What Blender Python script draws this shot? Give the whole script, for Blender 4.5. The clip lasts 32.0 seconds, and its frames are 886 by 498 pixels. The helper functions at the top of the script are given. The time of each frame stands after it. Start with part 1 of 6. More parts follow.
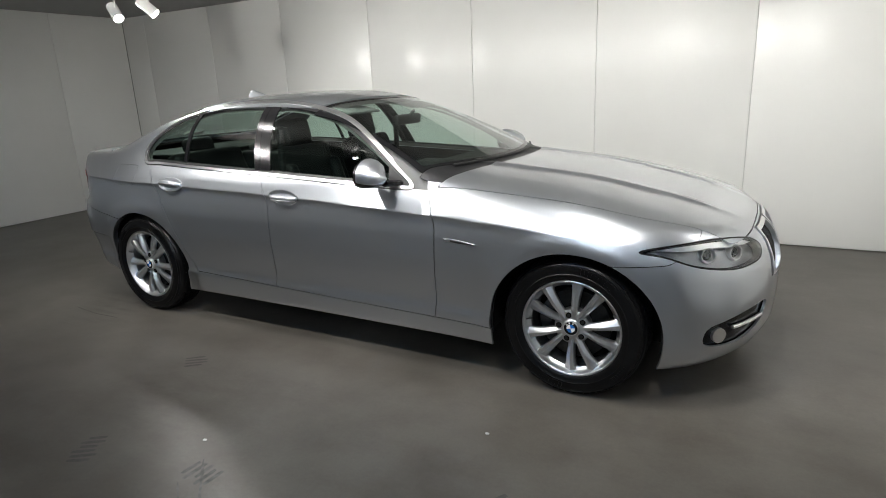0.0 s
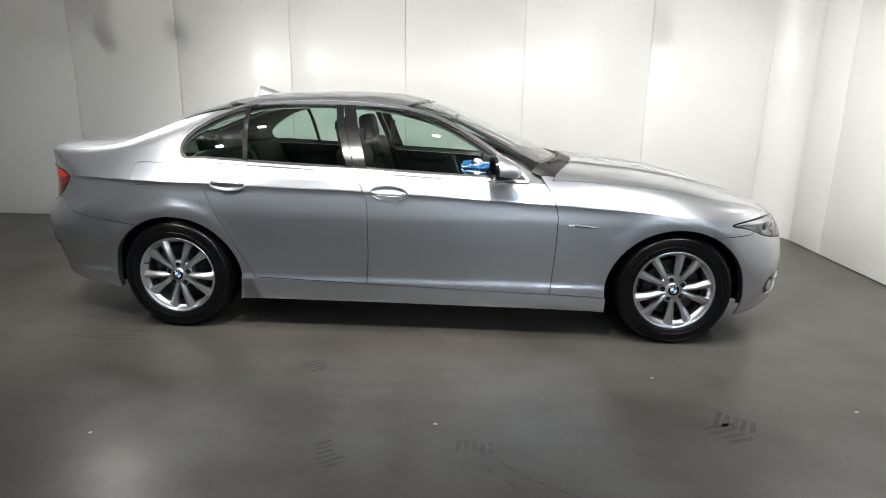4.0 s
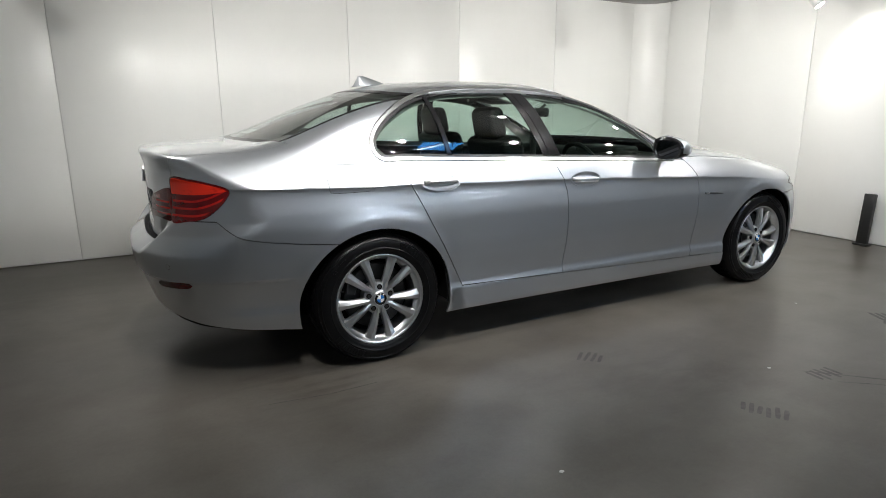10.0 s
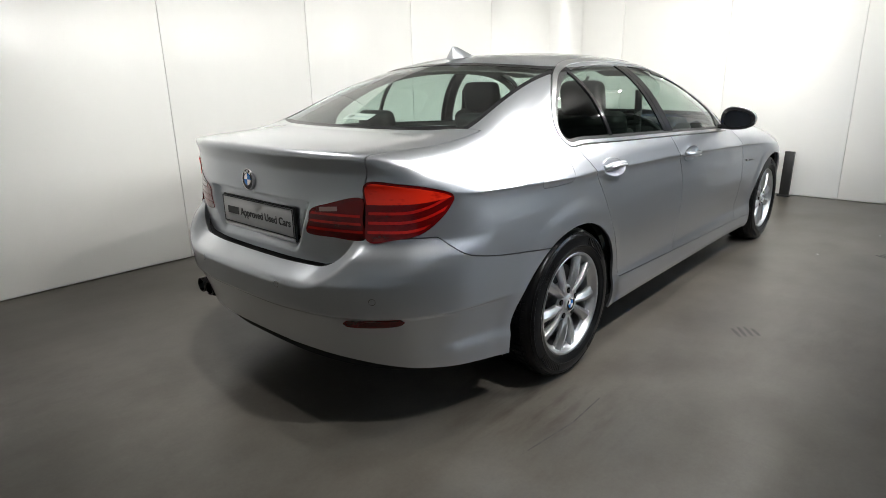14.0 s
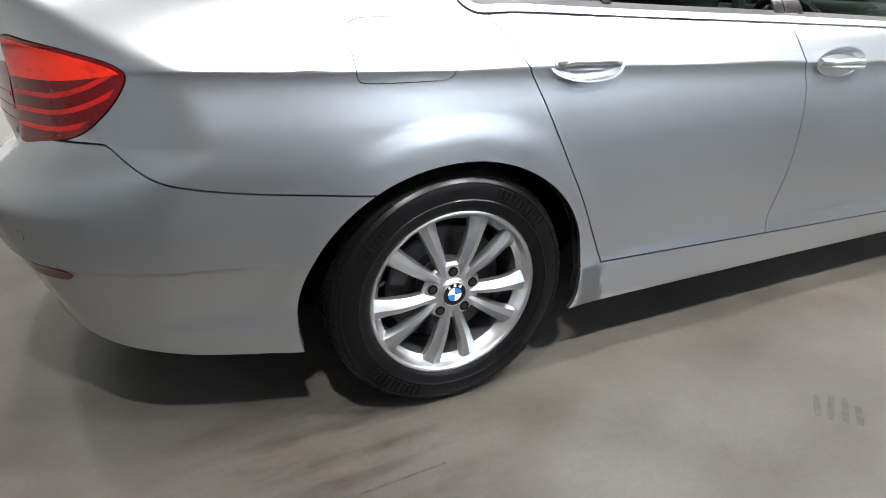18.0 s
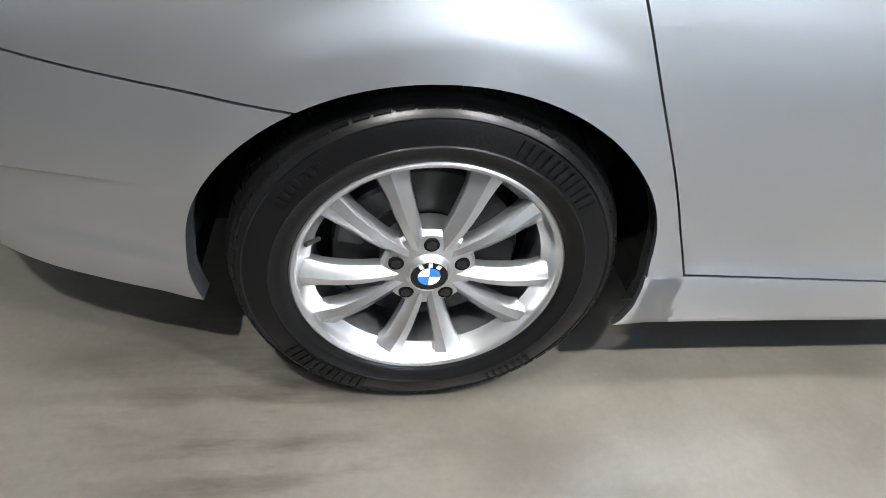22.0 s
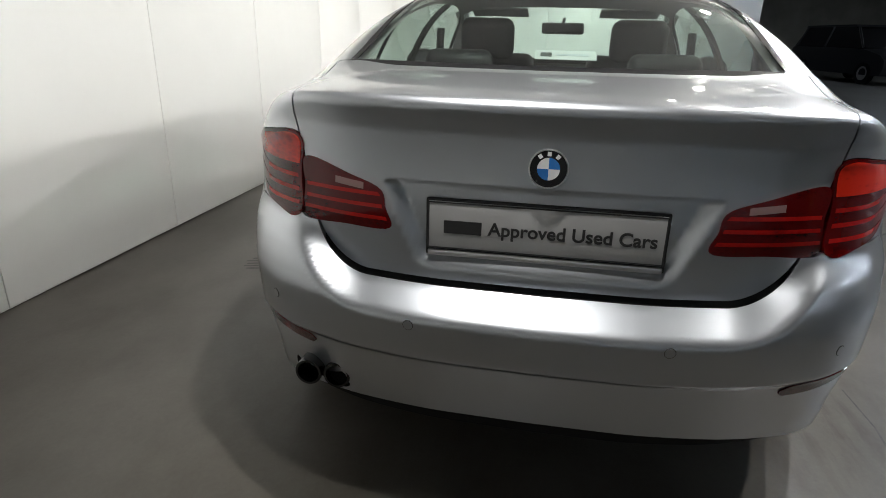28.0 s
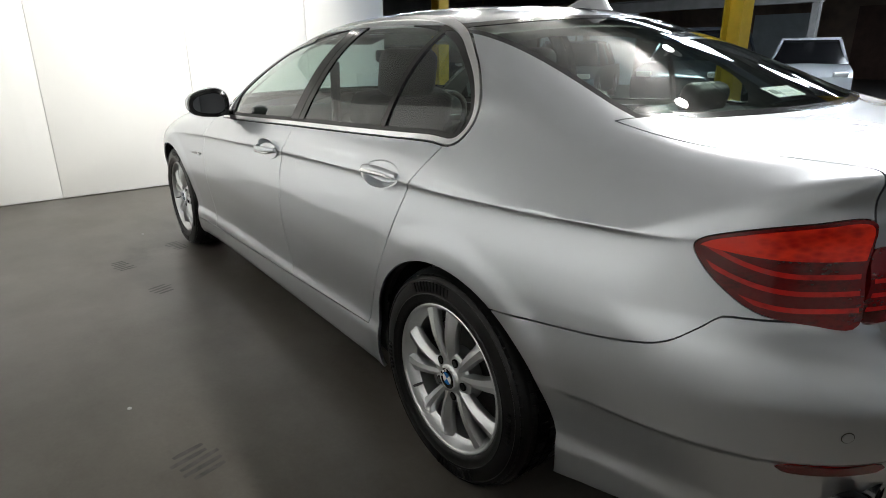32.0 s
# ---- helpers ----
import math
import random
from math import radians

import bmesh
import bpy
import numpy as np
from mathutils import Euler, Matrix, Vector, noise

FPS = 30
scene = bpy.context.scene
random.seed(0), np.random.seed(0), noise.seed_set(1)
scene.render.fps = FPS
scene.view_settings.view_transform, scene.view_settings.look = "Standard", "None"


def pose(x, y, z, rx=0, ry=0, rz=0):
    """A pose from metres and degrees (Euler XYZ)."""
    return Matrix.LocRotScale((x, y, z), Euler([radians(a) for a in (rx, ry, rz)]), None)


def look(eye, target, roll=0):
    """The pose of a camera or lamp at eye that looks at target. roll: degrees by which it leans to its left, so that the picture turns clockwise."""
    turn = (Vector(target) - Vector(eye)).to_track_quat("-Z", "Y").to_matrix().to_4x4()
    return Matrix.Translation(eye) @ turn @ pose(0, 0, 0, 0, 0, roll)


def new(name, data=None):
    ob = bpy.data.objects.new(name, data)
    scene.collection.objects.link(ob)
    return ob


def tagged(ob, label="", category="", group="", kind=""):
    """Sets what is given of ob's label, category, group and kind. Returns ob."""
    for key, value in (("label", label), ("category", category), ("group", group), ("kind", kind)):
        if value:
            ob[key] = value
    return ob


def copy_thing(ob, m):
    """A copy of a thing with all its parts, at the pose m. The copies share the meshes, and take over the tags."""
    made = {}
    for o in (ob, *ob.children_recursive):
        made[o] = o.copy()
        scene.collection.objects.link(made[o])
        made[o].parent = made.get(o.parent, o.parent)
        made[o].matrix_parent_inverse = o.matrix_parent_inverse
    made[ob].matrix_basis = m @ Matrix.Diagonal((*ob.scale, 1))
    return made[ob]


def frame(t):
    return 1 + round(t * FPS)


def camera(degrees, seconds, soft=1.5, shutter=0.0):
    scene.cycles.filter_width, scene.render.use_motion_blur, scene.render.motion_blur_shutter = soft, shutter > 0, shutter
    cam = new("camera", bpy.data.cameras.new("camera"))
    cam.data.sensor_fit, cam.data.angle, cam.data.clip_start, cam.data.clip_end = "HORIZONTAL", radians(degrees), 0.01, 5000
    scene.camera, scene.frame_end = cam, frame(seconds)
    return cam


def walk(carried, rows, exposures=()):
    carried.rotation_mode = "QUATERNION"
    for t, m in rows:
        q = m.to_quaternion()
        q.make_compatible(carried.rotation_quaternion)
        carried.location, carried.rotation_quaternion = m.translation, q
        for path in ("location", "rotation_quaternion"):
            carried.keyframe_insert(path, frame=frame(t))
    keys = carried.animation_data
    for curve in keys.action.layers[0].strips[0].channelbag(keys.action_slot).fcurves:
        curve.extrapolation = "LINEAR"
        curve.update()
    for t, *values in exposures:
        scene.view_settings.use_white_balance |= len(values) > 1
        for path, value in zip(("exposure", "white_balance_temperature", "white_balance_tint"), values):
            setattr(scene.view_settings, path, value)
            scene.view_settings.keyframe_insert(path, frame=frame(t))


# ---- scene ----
cam = camera(73.5, 32.0, soft=0.9)
PATH = [
    (0, (3.691, -3.371, 1.436), (2.759, -1.684, 0.905), -2.5),
    (0.5, (3.487, -3.706, 1.407), (2.553, -2.043, 0.802), -1.6),
    (1, (3.267, -3.823, 1.395), (2.464, -2.069, 0.865), -1.2),
    (1.5, (2.987, -3.896, 1.399), (2.306, -2.098, 0.848), -0.7),
    (2, (2.75, -4.049, 1.393), (2.199, -2.197, 0.876), -1.2),
    (2.5, (2.541, -4.166, 1.413), (2.064, -2.298, 0.878), -1.0),
    (3, (2.285, -4.163, 1.426), (1.987, -2.244, 0.947), -2.0),
    (3.5, (2.078, -4.181, 1.418), (1.844, -2.255, 0.934), -0.4),
    (4, (1.833, -4.25, 1.407), (1.71, -2.317, 0.91), 0.8),
    (4.5, (1.606, -4.285, 1.398), (1.486, -2.345, 0.926), -0.4),
    (6.5, (0.645, -4.173, 1.299), (0.972, -2.237, 0.921), 0.6),
    (7, (0.419, -4.093, 1.309), (0.851, -2.182, 0.908), 0.3),
    (7.5, (0.181, -4.074, 1.293), (0.724, -2.177, 0.968), -0.9),
    (8, (-0.116, -4.048, 1.314), (0.444, -2.166, 0.931), -1.4),
    (8.5, (-0.499, -3.854, 1.265), (0.262, -2.036, 0.926), -0.6),
    (9, (-0.587, -3.806, 1.299), (0.097, -1.971, 0.893), -0.1),
    (9.5, (-0.849, -3.739, 1.298), (-0.105, -1.931, 0.876), -0.7),
    (10, (-1.046, -3.571, 1.268), (-0.143, -1.848, 0.806), -0.3),
    (10.5, (-1.208, -3.347, 1.273), (-0.159, -1.72, 0.773), -1.3),
    (11, (-1.383, -3.145, 1.267), (-0.286, -1.561, 0.732), -0.7),
    (11.5, (-1.599, -2.9, 1.305), (-0.47, -1.347, 0.745), -0.9),
    (12, (-1.72, -2.649, 1.272), (-0.479, -1.183, 0.717), -1.5),
    (12.5, (-1.835, -2.416, 1.284), (-0.489, -1.055, 0.705), -2.4),
    (13, (-2.05, -2.258, 1.286), (-0.675, -0.913, 0.739), -1.2),
    (13.5, (-2.191, -2.147, 1.315), (-0.778, -0.841, 0.769), -1.3),
    (15.5, (-2.067, -2.234, 1.269), (-0.717, -0.896, 0.644), -2.5),
    (16, (-1.828, -2.302, 1.247), (-0.571, -0.878, 0.621), -2.5),
    (16.5, (-1.557, -2.307, 1.228), (-0.318, -0.874, 0.588), 0.4),
    (17, (-1.245, -2.232, 1.216), (-0.05, -0.831, 0.433), 0.3),
    (17.5, (-0.92, -2.137, 1.204), (0.0, -0.603, 0.31), 2.5),
    (18, (-0.591, -2.118, 1.096), (0.159, -0.468, 0.251), 0.8),
    (18.5, (-0.404, -1.903, 1.098), (0.167, -0.328, 0.004), 3.6),
    (19, (-0.216, -1.763, 1.059), (0.061, -0.156, -0.098), 4.4),
    (19.5, (-0.134, -1.65, 1.025), (0.094, -0.104, -0.223), 4.0),
    (20, (-0.109, -1.59, 0.997), (0.145, -0.111, -0.324), 4.4),
    (20.5, (-0.117, -1.586, 0.99), (0.152, -0.148, -0.374), 6.8),
    (21, (-0.101, -1.592, 1.003), (0.185, -0.119, -0.321), 6.1),
    (21.5, (-0.1, -1.6, 1.003), (0.21, -0.122, -0.309), 7.1),
    (22, (-0.137, -1.635, 1.022), (0.177, -0.128, -0.255), 8.4),
    (22.5, (-0.227, -1.74, 1.052), (0.136, -0.201, -0.172), 7.1),
    (23, (-0.36, -1.849, 1.078), (-0.003, -0.169, 0.054), 5.2),
    (23.5, (-0.61, -1.913, 1.086), (-0.152, -0.17, 0.218), 1.9),
    (24, (-0.956, -1.905, 1.165), (-0.293, -0.196, 0.365), 6.2),
    (24.5, (-1.308, -2.021, 1.102), (-0.481, -0.289, 0.541), 2.8),
    (25, (-1.565, -1.769, 1.193), (-0.641, -0.123, 0.53), 4.4),
    (25.5, (-1.98, -1.629, 1.183), (-0.807, -0.139, 0.549), 3.6),
    (27.5, (-2.319, -0.37, 1.177), (-0.493, 0.143, 0.544), 1.0),
    (28, (-2.232, -0.007, 1.202), (-0.384, 0.331, 0.514), 1.3),
    (28.5, (-2.205, 0.362, 1.197), (-0.354, 0.404, 0.441), 2.8),
    (29, (-2.079, 0.671, 1.197), (-0.205, 0.543, 0.51), 1.1),
    (29.5, (-1.925, 0.939, 1.219), (-0.08, 0.543, 0.554), 1.2),
    (30, (-1.82, 1.231, 1.242), (-0.043, 0.542, 0.635), 2.7),
    (30.5, (-1.648, 1.457, 1.227), (0.068, 0.583, 0.687), 1.4),
    (31, (-1.461, 1.648, 1.238), (0.201, 0.718, 0.628), 0.8),
    (31.5, (-1.331, 1.771, 1.256), (0.186, 0.613, 0.659), 0.3),
    (32, (-1.242, 1.841, 1.268), (0.273, 0.702, 0.63), -0.4),
]
EXPOSURES = [(0, 0.05), (0.8, 0.7), (3, 0.55), (5, 0.2), (8, -0.05), (9, -0.25), (10, 0.12), (12, 0.42), (13.5, 0.45), (16.2, 0.75), (17, 0.95), (18, 1.35), (19, 1.75), (22.5, 1.85), (23.2, 1.55), (24.0, 1.1), (25.0, 0.6), (25.5, 0.55), (27.5, 0.4), (28.2, 0.5), (29, 0.9), (30, 0.65), (31, 0.6), (32, 0.72)]
walk(cam, [(t, look(eye, target, roll)) for t, eye, target, roll in PATH], EXPOSURES)

# ---- world and light ----
world = bpy.data.worlds.new("World")
scene.world = world
world.use_nodes = True
world.node_tree.nodes["Background"].inputs[0].default_value = (0.55, 0.62, 0.75, 1)
world.node_tree.nodes["Background"].inputs[1].default_value = 0.02


# ---- materials ----
def material(name, color, rough=0.5, metal=0.0, coat=0.0, emit=0.0, bump=0.0, bump_scale=200.0, vary=0.0, vary_scale=3.0, spec=0.5, coat_rough=0.03):
    """A principled material with optional large-scale tone variation and fine relief in object space."""
    m = bpy.data.materials.new(name)
    m.use_nodes = True
    nt = m.node_tree
    b = nt.nodes["Principled BSDF"]
    b.inputs["Base Color"].default_value = (*color, 1)
    b.inputs["Roughness"].default_value = rough
    b.inputs["Metallic"].default_value = metal
    b.inputs["Coat Weight"].default_value = coat
    b.inputs["Coat Roughness"].default_value = coat_rough
    b.inputs["Specular IOR Level"].default_value = spec
    if emit:
        b.inputs["Emission Color"].default_value = (*color, 1)
        b.inputs["Emission Strength"].default_value = emit
    if vary or bump:
        tc = nt.nodes.new("ShaderNodeTexCoord")
    if vary:
        n = nt.nodes.new("ShaderNodeTexNoise")
        n.inputs["Scale"].default_value = vary_scale
        n.inputs["Detail"].default_value = 6
        n.inputs["Roughness"].default_value = 0.6
        nt.links.new(tc.outputs["Object"], n.inputs["Vector"])
        r = nt.nodes.new("ShaderNodeValToRGB")
        r.color_ramp.elements[0].position, r.color_ramp.elements[1].position = 0.3, 0.7
        r.color_ramp.elements[0].color = (*[c * (1 - vary) for c in color], 1)
        r.color_ramp.elements[1].color = (*[min(1, c * (1 + vary)) for c in color], 1)
        nt.links.new(n.outputs["Fac"], r.inputs["Fac"])
        nt.links.new(r.outputs["Color"], b.inputs["Base Color"])
    if bump:
        n = nt.nodes.new("ShaderNodeTexNoise")
        n.inputs["Scale"].default_value = bump_scale
        n.inputs["Detail"].default_value = 3
        nt.links.new(tc.outputs["Object"], n.inputs["Vector"])
        k = nt.nodes.new("ShaderNodeBump")
        k.inputs["Strength"].default_value = bump
        k.inputs["Distance"].default_value = 0.002
        nt.links.new(n.outputs["Fac"], k.inputs["Height"])
        nt.links.new(k.outputs["Normal"], b.inputs["Normal"])
    return m


def glass_material(name, tint, gloss=1.0):
    """Thin tinted glass: clear through, with a Fresnel gloss on top."""
    m = bpy.data.materials.new(name)
    m.use_nodes = True
    nt = m.node_tree
    nt.nodes.clear()
    out = nt.nodes.new("ShaderNodeOutputMaterial")
    mix = nt.nodes.new("ShaderNodeMixShader")
    lw = nt.nodes.new("ShaderNodeLayerWeight")
    lw.inputs["Blend"].default_value = 0.5
    pw = nt.nodes.new("ShaderNodeMath")
    pw.operation = "POWER"
    pw.inputs[1].default_value = 4.0
    fr = nt.nodes.new("ShaderNodeMath")
    fr.operation = "MULTIPLY_ADD"
    fr.inputs[1].default_value, fr.inputs[2].default_value = 0.85, 0.055
    nt.links.new(lw.outputs["Facing"], pw.inputs[0])
    nt.links.new(pw.outputs[0], fr.inputs[0])
    tr = nt.nodes.new("ShaderNodeBsdfTransparent")
    tr.inputs["Color"].default_value = (*tint, 1)
    gl = nt.nodes.new("ShaderNodeBsdfGlossy")
    gl.inputs["Roughness"].default_value = 0.01
    gl.inputs["Color"].default_value = (gloss, gloss, gloss, 1)
    nt.links.new(fr.outputs[0], mix.inputs[0])
    nt.links.new(tr.outputs[0], mix.inputs[1])
    nt.links.new(gl.outputs[0], mix.inputs[2])
    nt.links.new(mix.outputs[0], out.inputs[0])
    return m


def paint_material():
    """Silver metallic car paint: flake base under a clear coat."""
    m = material("silver_paint", (0.57, 0.597, 0.635), rough=0.34, metal=0.95, coat=1.0, coat_rough=0.012)
    nt = m.node_tree
    b = nt.nodes["Principled BSDF"]
    tc = nt.nodes.new("ShaderNodeTexCoord")
    v = nt.nodes.new("ShaderNodeTexVoronoi")
    v.inputs["Scale"].default_value = 1400
    nt.links.new(tc.outputs["Object"], v.inputs["Vector"])
    mr = nt.nodes.new("ShaderNodeMapRange")
    mr.inputs["To Min"].default_value, mr.inputs["To Max"].default_value = 0.31, 0.37
    nt.links.new(v.outputs["Color"], mr.inputs["Value"])
    nt.links.new(mr.outputs[0], b.inputs["Roughness"])
    return m


PAINT = paint_material()
PLASTIC = material("black_plastic", (0.012, 0.012, 0.013), rough=0.45, bump=0.15, bump_scale=600)
GLOSS_BLACK = material("gloss_black", (0.007, 0.007, 0.008), rough=0.16, spec=0.4)
RUBBER = material("tyre_rubber", (0.004, 0.004, 0.0043), rough=0.30, bump=0.2, bump_scale=250, vary=0.3, vary_scale=8, spec=0.22)
# for black parts, and for hollows whose shade is put into the colour
DARK = material("dark_void", (0.005, 0.005, 0.005), rough=0.9, spec=0.08)
CHROME = material("satin_chrome", (0.88, 0.88, 0.89), rough=0.28, metal=1.0)
ALLOY = material("silver_alloy", (0.56, 0.57, 0.58), rough=0.33, metal=0.95, coat=0.5, vary=0.05, vary_scale=12)
GLASS = glass_material("window_glass", (0.76, 0.87, 0.82))
SIDE_GLASS = glass_material("side_window_glass", (0.66, 0.78, 0.72))
CLEAR = glass_material("clear_lens", (0.85, 0.87, 0.88))
LEATHER = material("black_leather", (0.007, 0.007, 0.0075), rough=0.5, spec=0.18, bump=0.1, bump_scale=180, vary=0.2, vary_scale=5)
TRIM = material("dark_trim", (0.010, 0.010, 0.0105), rough=0.75, spec=0.3, vary=0.2, vary_scale=6)
HEADLINER = material("grey_headliner", (0.16, 0.16, 0.155), rough=0.9, vary=0.05)


# ---- mesh helpers ----
def part(name, bm, mat, parent=None, label="", smooth=True):
    me = bpy.data.meshes.new(name)
    bm.to_mesh(me)
    bm.free()
    if mat:
        me.materials.append(mat)
    if smooth:
        me.shade_smooth()
        me.set_sharp_from_angle(angle=radians(35))
    ob = new(name, me)
    if parent:
        ob.parent = parent
    if label:
        tagged(ob, label)
    return ob


def box(bm, c, s, rot=None, bevel=0.0, seg=2):
    """A box of size s round c, turned by rot and with bevelled edges."""
    g = bmesh.ops.create_cube(bm, size=1.0)
    vs = g["verts"]
    for v in vs:
        v.co = Vector((v.co.x * s[0], v.co.y * s[1], v.co.z * s[2]))
    if bevel:
        es = list({e for v in vs for e in v.link_edges})
        r = bmesh.ops.bevel(bm, geom=es, offset=bevel, segments=seg, affect="EDGES", profile=0.5)
        vs = list({v for f in r["faces"] for v in f.verts} | {v for v in vs if v.is_valid})
    m = Matrix.Translation(c) @ (rot.to_4x4() if rot else Matrix())
    bmesh.ops.transform(bm, matrix=m, verts=vs)
    return bm


def cyl(bm, a, b, r1, r2=None, seg=16, caps=True):
    a, b = Vector(a), Vector(b)
    g = bmesh.ops.create_cone(bm, cap_ends=caps, segments=seg, radius1=r1, radius2=r1 if r2 is None else r2, depth=(b - a).length)
    m = Matrix.Translation((a + b) / 2) @ (b - a).to_track_quat("Z", "Y").to_matrix().to_4x4()
    bmesh.ops.transform(bm, matrix=m, verts=g["verts"])
    return bm


def lathe(bm, profile, seg=64, axis="Y"):
    """Turn a closed or open profile of (radius, offset) pairs round the axis."""
    rings = []
    for k in range(seg):
        a = 2 * math.pi * k / seg
        ring = []
        for r, o in profile:
            x, z = r * math.cos(a), r * math.sin(a)
            ring.append(bm.verts.new((x, o, z) if axis == "Y" else (x, z, o)))
        rings.append(ring)
    for k in range(seg):
        p, q = rings[k], rings[(k + 1) % seg]
        for i in range(len(profile) - 1):
            bm.faces.new((p[i], p[i + 1], q[i + 1], q[i]))
    bmesh.ops.recalc_face_normals(bm, faces=bm.faces)
    return bm


def curve1(*pts):
    """A smooth monotone curve through (x, y) pairs, for numpy arrays."""
    xs, ys = np.array([p[0] for p in pts], float), np.array([p[1] for p in pts], float)
    h, d = np.diff(xs), np.diff(ys) / np.diff(xs)
    m = np.zeros(len(xs))
    m[0], m[-1] = d[0], d[-1]
    for i in range(1, len(xs) - 1):
        if d[i - 1] * d[i] > 0:
            w1, w2 = 2 * h[i] + h[i - 1], h[i] + 2 * h[i - 1]
            m[i] = (w1 + w2) / (w1 / d[i - 1] + w2 / d[i])

    def f(x):
        x = np.asarray(x, float)
        i = np.clip(np.searchsorted(xs, x) - 1, 0, len(h) - 1)
        t = (x - xs[i]) / h[i]
        low, high = t < 0, t > 1
        tc = np.clip(t, 0, 1)
        y = (2 * tc**3 - 3 * tc**2 + 1) * ys[i] + (tc**3 - 2 * tc**2 + tc) * h[i] * m[i] + (3 * tc**2 - 2 * tc**3) * ys[i + 1] + (tc**3 - tc**2) * h[i] * m[i + 1]
        return y + np.where(low, t * h[i] * m[i], 0) + np.where(high, (t - 1) * h[i] * m[i + 1], 0)

    return f


def smax(a, b, k):
    h = np.clip(0.5 + 0.5 * (a - b) / k, 0, 1)
    return b + (a - b) * h + k * h * (1 - h)


def smin(a, b, k):
    return -smax(-a, -b, k)


def step(a, b, x):
    t = np.clip((x - a) / (b - a), 0, 1)
    return t * t * (3 - 2 * t)


# ---- the room ----
WALL = material("white_wall_panel", (0.80, 0.80, 0.775), rough=0.285, vary=0.02, vary_scale=1.5, spec=0.4)


def wavy(m):
    """Thin sheet that bellies a little between its fixings: upright waves spread a glint sideways."""
    nt = m.node_tree
    tc = nt.nodes.new("ShaderNodeTexCoord")
    mp = nt.nodes.new("ShaderNodeMapping")
    mp.inputs["Scale"].default_value = (1, 1, 0.12)
    n = nt.nodes.new("ShaderNodeTexNoise")
    n.inputs["Scale"].default_value, n.inputs["Detail"].default_value = 3.5, 2
    k = nt.nodes.new("ShaderNodeBump")
    k.inputs["Strength"].default_value, k.inputs["Distance"].default_value = 1.0, 0.007
    nt.links.new(tc.outputs["Object"], mp.inputs["Vector"])
    nt.links.new(mp.outputs[0], n.inputs["Vector"])
    nt.links.new(n.outputs["Fac"], k.inputs["Height"])
    nt.links.new(k.outputs["Normal"], nt.nodes["Principled BSDF"].inputs["Normal"])


wavy(WALL)
JOINT = material("panel_joint", (0.66, 0.66, 0.64), rough=0.6)
# ceiling colour held well below the walls' white to cut bounced fill
CEIL = material("greyed_ceiling", (0.33, 0.33, 0.32), rough=0.6, vary=0.03)


